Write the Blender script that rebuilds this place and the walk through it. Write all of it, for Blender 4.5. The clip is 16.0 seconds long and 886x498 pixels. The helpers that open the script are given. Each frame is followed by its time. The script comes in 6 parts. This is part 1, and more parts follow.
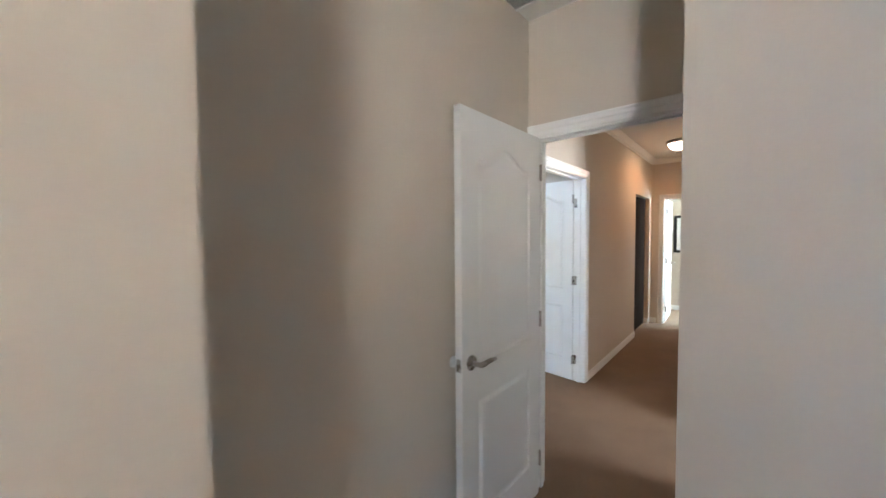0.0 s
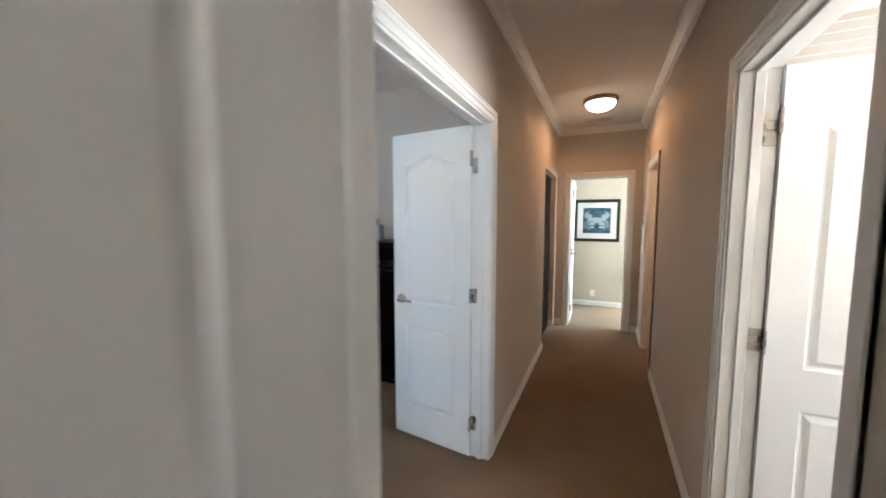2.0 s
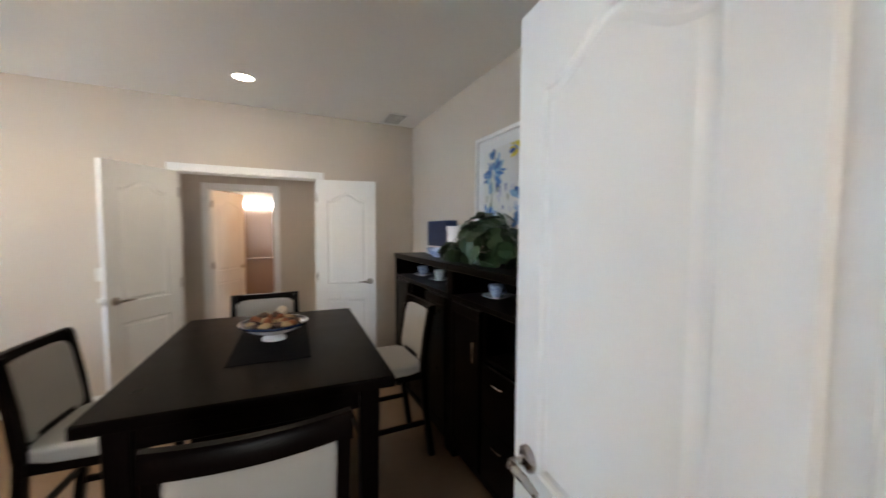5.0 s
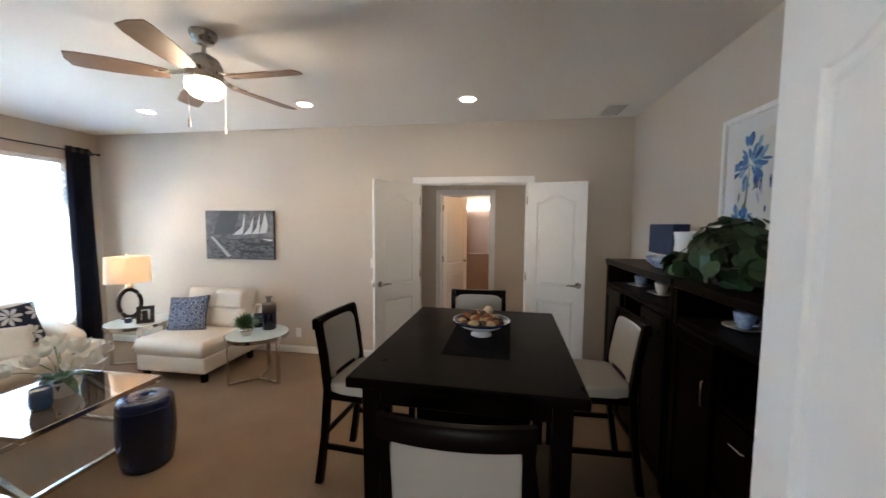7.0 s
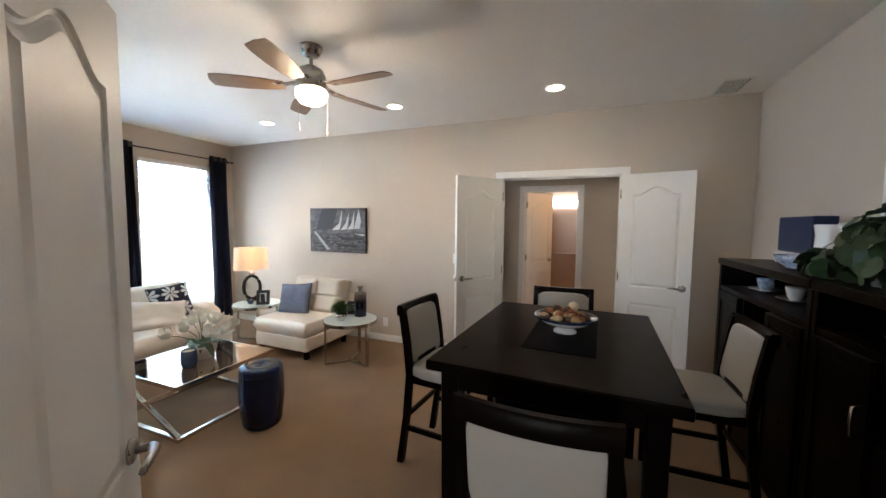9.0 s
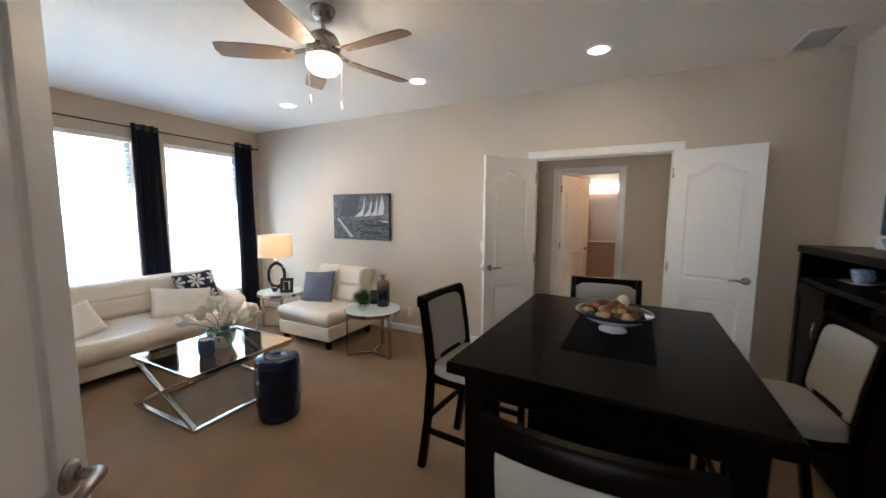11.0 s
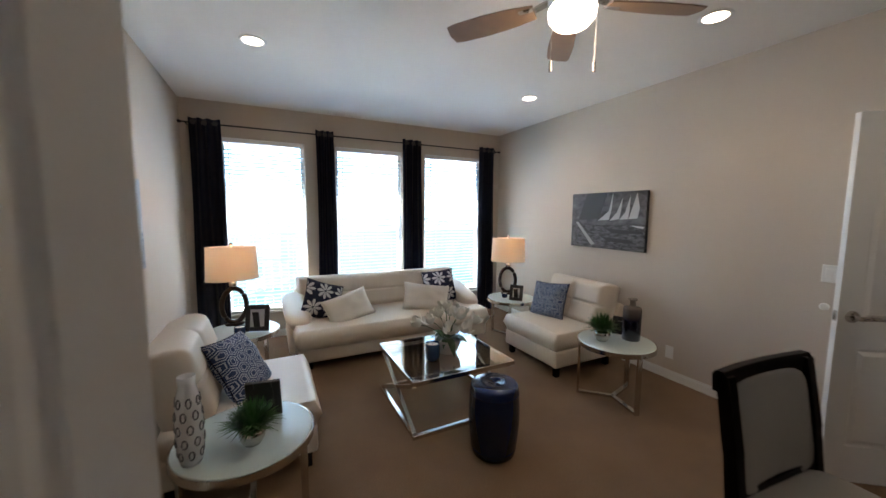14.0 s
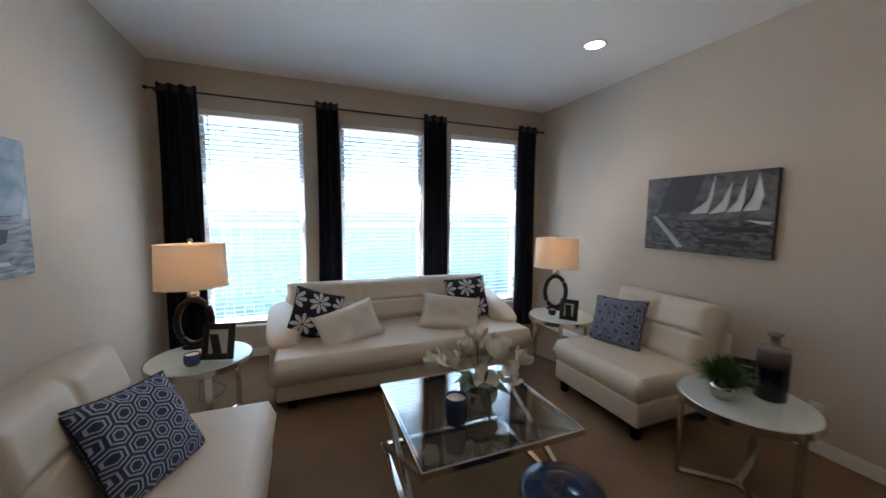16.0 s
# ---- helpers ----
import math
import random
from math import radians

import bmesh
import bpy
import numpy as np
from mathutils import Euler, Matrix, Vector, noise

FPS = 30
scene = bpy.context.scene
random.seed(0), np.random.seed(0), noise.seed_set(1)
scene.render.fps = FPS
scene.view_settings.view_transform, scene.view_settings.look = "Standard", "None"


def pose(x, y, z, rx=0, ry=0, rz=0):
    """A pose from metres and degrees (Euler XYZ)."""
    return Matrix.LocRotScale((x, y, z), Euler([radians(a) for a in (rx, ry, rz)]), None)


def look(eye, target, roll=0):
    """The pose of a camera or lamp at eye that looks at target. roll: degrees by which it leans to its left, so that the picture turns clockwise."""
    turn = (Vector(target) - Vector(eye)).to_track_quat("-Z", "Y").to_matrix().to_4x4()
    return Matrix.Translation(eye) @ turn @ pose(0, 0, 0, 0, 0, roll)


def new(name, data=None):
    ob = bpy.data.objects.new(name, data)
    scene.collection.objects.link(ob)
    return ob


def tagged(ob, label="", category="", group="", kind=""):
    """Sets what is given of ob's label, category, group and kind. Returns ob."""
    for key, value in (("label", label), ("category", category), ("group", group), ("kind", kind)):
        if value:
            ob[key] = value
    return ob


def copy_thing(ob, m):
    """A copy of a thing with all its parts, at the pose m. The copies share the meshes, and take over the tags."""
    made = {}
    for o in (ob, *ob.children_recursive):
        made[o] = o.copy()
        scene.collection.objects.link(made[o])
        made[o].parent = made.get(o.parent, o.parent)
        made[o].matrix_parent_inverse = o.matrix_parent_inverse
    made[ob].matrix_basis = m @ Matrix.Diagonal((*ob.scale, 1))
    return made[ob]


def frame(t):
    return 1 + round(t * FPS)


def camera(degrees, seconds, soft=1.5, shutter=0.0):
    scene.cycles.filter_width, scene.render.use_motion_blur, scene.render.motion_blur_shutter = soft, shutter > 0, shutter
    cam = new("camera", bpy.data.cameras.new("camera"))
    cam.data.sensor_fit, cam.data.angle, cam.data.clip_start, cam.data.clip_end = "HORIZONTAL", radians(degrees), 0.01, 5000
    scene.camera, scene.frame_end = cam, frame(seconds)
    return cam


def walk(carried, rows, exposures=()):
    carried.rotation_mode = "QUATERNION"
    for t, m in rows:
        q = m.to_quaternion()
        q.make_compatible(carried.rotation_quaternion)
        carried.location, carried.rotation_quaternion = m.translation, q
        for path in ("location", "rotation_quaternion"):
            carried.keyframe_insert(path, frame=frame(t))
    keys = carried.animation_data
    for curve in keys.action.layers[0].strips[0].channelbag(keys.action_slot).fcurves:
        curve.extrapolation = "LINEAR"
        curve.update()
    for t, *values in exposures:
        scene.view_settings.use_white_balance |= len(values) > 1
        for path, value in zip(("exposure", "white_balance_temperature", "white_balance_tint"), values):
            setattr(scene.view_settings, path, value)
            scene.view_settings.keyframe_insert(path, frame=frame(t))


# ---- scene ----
cam = camera(103.0, 16.0, shutter=0.5)
PATH = [
    (0, (1.02, -0.513, 1.518), (-0.284, 1.0, 1.431), -0.5),
    (0.5, (0.857, -0.113, 1.502), (-0.338, 1.485, 1.372), -0.7),
    (1, (0.689, 0.287, 1.474), (-0.396, 1.959, 1.313), -0.4),
    (1.5, (0.533, 0.699, 1.47), (-0.481, 2.414, 1.3), -0.2),
    (2, (0.414, 1.044, 1.498), (-0.411, 2.858, 1.328), -0.0),
    (2.5, (0.361, 1.424, 1.488), (-0.325, 3.296, 1.332), -0.2),
    (3, (0.212, 1.765, 1.492), (-0.478, 3.636, 1.338), -0.3),
    (3.5, (0.132, 2.037, 1.483), (-0.59, 3.896, 1.338), -0.5),
    (4, (0.058, 2.277, 1.486), (-0.82, 4.068, 1.341), -0.4),
    (4.5, (-0.025, 2.425, 1.483), (-1.445, 3.829, 1.374), -0.2),
    (5, (-0.148, 2.526, 1.521), (-1.954, 3.377, 1.415), 0.3),
    (7.3, (-0.139, 2.579, 1.591), (-2.095, 2.18, 1.462), 0.4),
    (7.5, (-0.142, 2.578, 1.568), (-2.082, 2.105, 1.448), 0.4),
    (8, (-0.136, 2.573, 1.557), (-2.035, 1.956, 1.436), 0.3),
    (8.5, (-0.133, 2.588, 1.551), (-2.003, 1.888, 1.425), 0.3),
    (10.8, (-0.334, 2.554, 1.477), (-2.131, 1.7, 1.278), 0.6),
    (11, (-0.38, 2.508, 1.487), (-2.162, 1.621, 1.288), 0.3),
    (11.5, (-0.579, 2.49, 1.492), (-2.307, 1.503, 1.288), 0.2),
    (12, (-0.806, 2.479, 1.508), (-2.516, 1.462, 1.302), 0.3),
    (12.5, (-0.788, 2.412, 1.534), (-2.355, 1.186, 1.333), 0.4),
    (13, (-0.701, 2.391, 1.524), (-1.911, 0.81, 1.335), 0.2),
    (13.5, (-0.753, 2.319, 1.511), (-1.695, 0.566, 1.316), 0.2),
    (14, (-0.827, 2.087, 1.507), (-1.708, 0.302, 1.307), 0.3),
    (14.5, (-0.968, 1.886, 1.465), (-1.852, 0.103, 1.271), 0.3),
    (15, (-1.143, 1.663, 1.42), (-2.038, -0.115, 1.227), 0.4),
    (15.5, (-1.198, 1.486, 1.403), (-2.032, -0.322, 1.213), 0.5),
    (16, (-1.224, 1.251, 1.416), (-1.96, -0.599, 1.222), 0.6),
]
EXPO = [(0, 5.25, 6350, 10), (1, 5.3, 6350, 10), (1.5, 5.15, 6350, 10), (2, 4.9, 6400, 10), (3.5, 5.1, 6500, 10), (4.4, 5.0, 6450, 10), (5, 4.95, 7100, 13), (7.5, 4.55, 7200, 14), (8.5, 4.6, 7200, 14),
        (11, 4.5, 7050, 14), (12.5, 4.0, 7050, 15), (13.5, 3.85, 7100, 15), (14.5, 3.5, 7200, 17), (16, 3.2, 7100, 17)]
walk(cam, [(t, look(eye, target, roll)) for t, eye, target, roll in PATH], exposures=EXPO)

# ---------------------------------------------------------------- world and large lights
world = bpy.data.worlds.new("world")
scene.world = world
world.use_nodes = True
wn = world.node_tree.nodes
sky = wn.new("ShaderNodeTexSky")
sky.sky_type = "NISHITA"
sky.sun_disc = False
sky.sun_elevation = radians(63)
sky.sun_rotation = radians(169)
wn["Background"].inputs["Strength"].default_value = 0.05
world.node_tree.links.new(sky.outputs["Color"], wn["Background"].inputs["Color"])

DIM = 0.4             # every lamp against the sun


def lamp(name, kind, m, power, colour, **kw):
    data = bpy.data.lights.new(name, kind)
    data.energy, data.color = power * (1.0 if kind == "SUN" else DIM), colour
    for key, value in kw.items():
        if key == "size":
            data.size = value
        if key == "size_y":
            data.shape, data.size_y = "RECTANGLE", value
        if key == "radius":
            data.shadow_soft_size = value
        if key == "angle":
            data.angle = value
        if key == "spot":
            data.spot_size, data.spot_blend = value, 0.6 if value < 2.8 else 0.12
    ob = new(name, data)
    ob.matrix_world = m
    return ob


SUN = 5.0
lamp("sun", "SUN", look((1, -5, 10), (0, 0, 0)), SUN, (1.0, 0.96, 0.92), angle=radians(0.5))
GLOW = 0.5            # the bright daylight beyond the living room windows
WARM = (1.0, 0.58, 0.30)
LED = (1.0, 0.84, 0.66)
CAN_W, HALL_W, FAN_W, LAMP_W, BATH_W = 1.9, 1.1, 1.1, 0.45, 1.15

# ---------------------------------------------------------------- materials


def material(name, base, rough=0.6, metal=0.0, var=0.0, scale=3.0, fine=0.0, fine_scale=200.0, bump=0.0, coat=0.0, spec=0.5, dark=None, sheen=0.0, object_random=0.0):
    """Principled material: large soft variation (var at scale), fine grain in colour (fine) and in relief (bump)."""
    m = bpy.data.materials.new(name)
    m.use_nodes = True
    nt = m.node_tree
    n, l = nt.nodes, nt.links
    b = n["Principled BSDF"]
    b.inputs["Roughness"].default_value = rough
    b.inputs["Metallic"].default_value = metal
    b.inputs["Coat Weight"].default_value = coat
    b.inputs["Coat Roughness"].default_value = 0.08
    b.inputs["Specular IOR Level"].default_value = spec
    b.inputs["Sheen Weight"].default_value = sheen
    geo = n.new("ShaderNodeTexCoord")
    colour = n.new("ShaderNodeRGB")
    colour.outputs[0].default_value = (*base, 1)
    out = colour.outputs[0]
    low = dark or tuple(c * 0.6 for c in base)
    for amount, size, detail in ((var, scale, 4.0), (fine, fine_scale, 2.0)):
        if amount:
            tex = n.new("ShaderNodeTexNoise")
            tex.inputs["Scale"].default_value, tex.inputs["Detail"].default_value = size, detail
            l.new(geo.outputs["Object"], tex.inputs["Vector"])
            ramp = n.new("ShaderNodeMapRange")
            ramp.inputs["From Min"].default_value, ramp.inputs["From Max"].default_value = 0.3, 0.7
            ramp.inputs["To Min"].default_value, ramp.inputs["To Max"].default_value = amount, 0.0
            l.new(tex.outputs["Fac"], ramp.inputs["Value"])
            mix = n.new("ShaderNodeMix")
            mix.data_type = "RGBA"
            l.new(ramp.outputs["Result"], mix.inputs["Factor"])
            l.new(out, mix.inputs["A"])
            mix.inputs["B"].default_value = (*low, 1)
            out = mix.outputs["Result"]
            if amount == var:
                rr = n.new("ShaderNodeMapRange")
                rr.inputs["To Min"].default_value, rr.inputs["To Max"].default_value = max(0.02, rough - 0.06), min(1, rough + 0.06)
                l.new(tex.outputs["Fac"], rr.inputs["Value"])
                l.new(rr.outputs["Result"], b.inputs["Roughness"])
    if object_random:
        info = n.new("ShaderNodeObjectInfo")
        hsv = n.new("ShaderNodeHueSaturation")
        mr = n.new("ShaderNodeMapRange")
        mr.inputs["To Min"].default_value, mr.inputs["To Max"].default_value = 1 - object_random, 1 + object_random
        l.new(info.outputs["Random"], mr.inputs["Value"])
        l.new(mr.outputs["Result"], hsv.inputs["Value"])
        l.new(out, hsv.inputs["Color"])
        out = hsv.outputs["Color"]
    l.new(out, b.inputs["Base Color"])
    if bump:
        tex = n.new("ShaderNodeTexNoise")
        tex.inputs["Scale"].default_value, tex.inputs["Detail"].default_value = fine_scale, 3.0
        l.new(geo.outputs["Object"], tex.inputs["Vector"])
        bm_ = n.new("ShaderNodeBump")
        bm_.inputs["Strength"].default_value, bm_.inputs["Distance"].default_value = bump, 0.004
        l.new(tex.outputs["Fac"], bm_.inputs["Height"])
        l.new(bm_.outputs["Normal"], b.inputs["Normal"])
    return m


def glowing(name, colour, strength):
    m = bpy.data.materials.new(name)
    m.use_nodes = True
    b = m.node_tree.nodes["Principled BSDF"]
    b.inputs["Base Color"].default_value = (*colour, 1)
    b.inputs["Emission Color"].default_value = (*colour, 1)
    b.inputs["Emission Strength"].default_value = strength * DIM
    return m


def glassy(name, tint, rough=0.0, ior=1.45):
    m = bpy.data.materials.new(name)
    m.use_nodes = True
    b = m.node_tree.nodes["Principled BSDF"]
    b.inputs["Base Color"].default_value = (*tint, 1)
    b.inputs["Roughness"].default_value = rough
    b.inputs["Transmission Weight"].default_value = 1.0
    b.inputs["IOR"].default_value = ior
    return m


WALL = material("greige_wall_paint", (0.607, 0.535, 0.453), 0.75, var=0.06, scale=1.2, fine=0.04, fine_scale=90, bump=0.22)
CEIL = material("ceiling_paint", (0.87, 0.85, 0.81), 0.9, var=0.05, scale=1.0, fine=0.05, fine_scale=60, bump=0.35)
TRIM = material("white_trim_paint", (0.82, 0.82, 0.80), 0.35, var=0.04, scale=4, fine=0.02, fine_scale=150, bump=0.05)
DOOR = material("white_door_paint", (0.83, 0.83, 0.81), 0.42, var=0.04, scale=3, fine=0.03, fine_scale=120, bump=0.08)
CARPET = material("beige_carpet", (0.265, 0.172, 0.104), 0.98, var=0.45, scale=2.6, fine=0.55, fine_scale=130, bump=0.9, dark=(0.14, 0.087, 0.051), sheen=0.1, spec=0.1)
TILE = material("bath_floor", (0.45, 0.40, 0.34), 0.4, var=0.2, scale=6)
NICKEL = material("brushed_nickel", (0.42, 0.39, 0.36), 0.28, 1.0, var=0.15, scale=30)
STEEL = material("polished_steel", (0.62, 0.58, 0.53), 0.16, 1.0, var=0.1, scale=12)
BLACK = material("black_metal", (0.02, 0.02, 0.025), 0.4, 0.3, var=0.2, scale=20)
PLASTIC = material("white_plastic", (0.8, 0.79, 0.75), 0.35, var=0.03, scale=10)
VINYL = material("white_vinyl_frame", (0.8, 0.82, 0.83), 0.4, var=0.03, scale=5)
# White slats, with the blue skylight on them mixed into the base colour.
SLAT = material("sky_tinted_blind_slat", (0.56, 0.75, 0.90), 0.5, var=0.05, scale=8, object_random=0.04)
GLASS = glassy("window_glass", (1, 1, 1), 0.0, 1.05)

# ---------------------------------------------------------------- mesh helpers


def box(bm, x0, x1, y0, y1, z0, z1, bev=0.0, seg=1):
    made = bmesh.ops.create_cube(bm, size=1.0)["verts"]
    for v in made:
        v.co = Vector((x0 + (v.co.x + 0.5) * (x1 - x0), y0 + (v.co.y + 0.5) * (y1 - y0), z0 + (v.co.z + 0.5) * (z1 - z0)))
    if bev:
        edges = list({e for v in made for e in v.link_edges})
        bmesh.ops.bevel(bm, geom=edges, offset=bev, segments=seg, profile=0.5, affect="EDGES")
    return bm


def turned(bm, m, f):
    """Draws with f into a fresh mesh and adds it to bm at the pose m."""
    tmp = bmesh.new()
    f(tmp)
    bmesh.ops.transform(tmp, matrix=m, verts=tmp.verts)
    data = bpy.data.meshes.new("tmp")
    tmp.to_mesh(data)
    tmp.free()
    bm.from_mesh(data)
    bpy.data.meshes.remove(data)
    return bm


def rod(bm, p0, p1, r0, r1=None, seg=16):
    p0, p1 = Vector(p0), Vector(p1)
    d = p1 - p0
    m = Matrix.Translation((p0 + p1) / 2) @ d.to_track_quat("Z", "Y").to_matrix().to_4x4()
    bmesh.ops.create_cone(bm, cap_ends=True, segments=seg, radius1=r0, radius2=r0 if r1 is None else r1, depth=d.length, matrix=m)
    return bm


def bar(bm, p0, p1, w, h, bev=0.002):
    """A bar of rectangular section, w across and h upright, from p0 to p1."""
    p0, p1 = Vector(p0), Vector(p1)
    d = p1 - p0
    up = Vector((0, 0, 1)) if abs(d.normalized().z) < 0.95 else Vector((0, 1, 0))
    x = d.normalized()
    y = up.cross(x).normalized()
    z = x.cross(y)
    m = Matrix((x, y, z)).transposed().to_4x4()
    m.translation = (p0 + p1) / 2
    return turned(bm, m, lambda b: box(b, -d.length / 2, d.length / 2, -w / 2, w / 2, -h / 2, h / 2, bev))


def lathe(bm, profile, seg=32, cx=0.0, cy=0.0, sx=1.0, sy=1.0):
    """Turns a profile of (radius, height) round the upright axis."""
    rings = []
    for r, z in profile:
        if r < 1e-5:
            rings.append([bm.verts.new((cx, cy, z))])
        else:
            rings.append([bm.verts.new((cx + sx * r * math.cos(2 * math.pi * i / seg), cy + sy * r * math.sin(2 * math.pi * i / seg), z)) for i in range(seg)])
    for a, b in zip(rings, rings[1:]):
        for i in range(seg):
            j = (i + 1) % seg
            if len(a) == 1 and len(b) > 1:
                bm.faces.new((a[0], b[j], b[i]))
            elif len(b) == 1 and len(a) > 1:
                bm.faces.new((a[i], a[j], b[0]))
            elif len(a) > 1:
                bm.faces.new((a[i], a[j], b[j], b[i]))
    for ring, flip in ((rings[0], True), (rings[-1], False)):
        if len(ring) > 1:
            bm.faces.new(ring[::-1] if flip else ring)
    return bm


def tube(bm, pts, r, seg=10, closed=False):
    """A round tube along points."""
    pts = [Vector(p) for p in pts]
    n = len(pts)
    rings = []
    for i, p in enumerate(pts):
        a = pts[(i - 1) % n] if closed or i else p
        b = pts[(i + 1) % n] if closed or i < n - 1 else p
        t = (b - a).normalized()
        side = t.cross(Vector((0, 0, 1)) if abs(t.z) < 0.9 else Vector((1, 0, 0))).normalized()
        up = side.cross(t)
        rr = r[i] if isinstance(r, (list, tuple)) else r
        rings.append([bm.verts.new(p + rr * (side * math.cos(2 * math.pi * k / seg) + up * math.sin(2 * math.pi * k / seg))) for k in range(seg)])
    for i in range(n if closed else n - 1):
        a, b = rings[i], rings[(i + 1) % n]
        for k in range(seg):
            bm.faces.new((a[k], a[(k + 1) % seg], b[(k + 1) % seg], b[k]))
    if not closed:
        bm.faces.new(rings[0][::-1])
        bm.faces.new(rings[-1])
    return bm


def puff(bm, sx, sy, sz, power=4.0, n=14, centre=(0, 0, 0), flatten=1.0):
    """A padded block: a cube sphere pressed towards a box; a higher power is boxier."""
    made = bmesh.ops.create_cube(bm, size=2.0)["verts"]
    edges = list({e for v in made for e in v.link_edges})
    bmesh.ops.subdivide_edges(bm, edges=edges, cuts=n, use_grid_fill=True)
    for v in bm.verts:
        c = v.co
        k = (abs(c.x) ** power + abs(c.y) ** power + abs(c.z) ** power) ** (-1 / power)
        v.co = Vector((c.x * k * sx / 2 + centre[0], c.y * k * sy / 2 + centre[1], c.z * k * sz / 2 + centre[2]))
    return bm


def mesh_of(bm, name, mat, soft=False):
    bmesh.ops.recalc_face_normals(bm, faces=bm.faces)
    data = bpy.data.meshes.new(name)
    bm.to_mesh(data)
    bm.free()
    data.materials.append(mat)
    if soft:
        for p in data.polygons:
            p.use_smooth = True
    return data


def part(name, bm, mat, parent=None, label="", soft=False):
    ob = new(name, mesh_of(bm, name, mat, soft))
    if parent is not None:
        ob.parent = parent
    if soft == "auto":
        ob.data.set_sharp_from_angle(angle=radians(40))
    return tagged(ob, label)


def thing(name, m, label, category, group="", kind=""):
    ob = new(name)
    ob.empty_display_size = 0.1
    ob.matrix_world = m
    return tagged(ob, label, category, group, kind)


def structure(name, bm, mat, label="", category="", soft=False):
    return tagged(part(name, bm, mat, None, label, soft), "", category, "", "structure")


# ---------------------------------------------------------------- the structure
H = 2.71
EASTX = -0.02
OPEN = 2.06


def wall(name, axis, face0, face1, a0, a1, holes=(), z0=0.0, z1=H, label="greige painted wall"):
    """A wall along 'x' or 'y' between two faces; holes are (a0, a1, z0, z1) and go right through."""
    As = sorted({a0, a1, *(v for h in holes for v in h[:2])})
    Zs = sorted({z0, z1, *(v for h in holes for v in h[2:])})
    solid = {}
    for i in range(len(As) - 1):
        for k in range(len(Zs) - 1):
            ca, cz = (As[i] + As[i + 1]) / 2, (Zs[k] + Zs[k + 1]) / 2
            solid[i, k] = not any(h[0] < ca < h[1] and h[2] < cz < h[3] for h in holes)
    bm = bmesh.new()
    cache = {}

    def vert(a, f, z):
        key = (round(a, 4), f, round(z, 4))
        if key not in cache:
            cache[key] = bm.verts.new((a, f, z) if axis == "x" else (f, a, z))
        return cache[key]

    for (i, k), s in solid.items():
        if not s:
            continue
        l, r, b, t = As[i], As[i + 1], Zs[k], Zs[k + 1]
        for f in (face0, face1):
            bm.faces.new([vert(l, f, b), vert(r, f, b), vert(r, f, t), vert(l, f, t)])
        for di, dk, q in ((-1, 0, ((l, b), (l, t))), (1, 0, ((r, b), (r, t))), (0, -1, ((l, b), (r, b))), (0, 1, ((l, t), (r, t)))):
            if not solid.get((i + di, k + dk), False):
                (p, u), (v, w) = q
                bm.faces.new([vert(p, face0, u), vert(v, face0, w), vert(v, face1, w), vert(p, face1, u)])
    return structure(name, bm, WALL, label, "wall")


# great room
wall("wall_west", "y", -4.21, -4.09, -2.69, 4.10, [(1.70, 2.925, 0, OPEN)])
wall("wall_north", "x", 3.98, 4.10, -4.09, -0.31)
WINDOWS = [(-1.25, -0.365), (-2.50, -1.605), (-3.77, -2.825)]
WZ0, WZ1 = 0.33, 2.34
wall("wall_south", "x", -2.69, -2.57, -4.09, 0.06, [(a, b, WZ0, WZ1) for a, b in WINDOWS])
wall("wall_living_east", "y", EASTX, 0.06, -2.57, 1.36)
# hall
DD0, DD1 = 1.865, 3.06
wall("wall_hall_west", "y", -0.31, -0.19, 1.47, 6.22, [(DD0, DD1, 0, OPEN), (5.11, 6.08, 0, OPEN)])
wall("wall_hall_east", "y", 0.86, 0.98, 1.47, 6.22, [(1.97, 2.77, 0, OPEN), (4.86, 5.62, 0, OPEN)])
wall("wall_hall_end", "x", 6.22, 6.34, -1.70, 3.30, [(-0.02, 0.70, 0, OPEN)])
wall("wall_entry_door", "x", 1.36, 1.47, -0.31, 3.30, [(0.10, 0.835, 0, OPEN)])
# entry nook and the room it opens from
wall("wall_nook_east", "y", 0.87, 0.99, 0.87, 1.36)
wall("wall_start_north", "x", 0.75, 0.87, 0.87, 3.60)
wall("wall_start_west", "y", 0.36, 0.48, -3.0, -0.37)
wall("wall_nook_south", "x", -0.49, -0.37, 0.06, 0.36)
wall("wall_start_south", "x", -3.12, -3.0, 0.36, 3.72, [(2.2, 2.9, 0.9, 2.0)])
wall("wall_start_east", "y", 3.60, 3.72, -3.0, 0.87)
# side rooms off the hall
wall("wall_side_north", "x", 3.40, 3.52, 0.98, 3.30)
wall("wall_side_east", "y", 3.18, 3.30, 1.47, 3.40, [(1.9, 2.9, 0.85, 2.15)])
wall("wall_closet_east", "y", 2.30, 2.42, 3.52, 6.22)
wall("wall_alcove_south", "x", 4.88, 5.0, -1.82, -0.31)
wall("wall_alcove_west", "y", -1.82, -1.70, 5.0, 6.34)
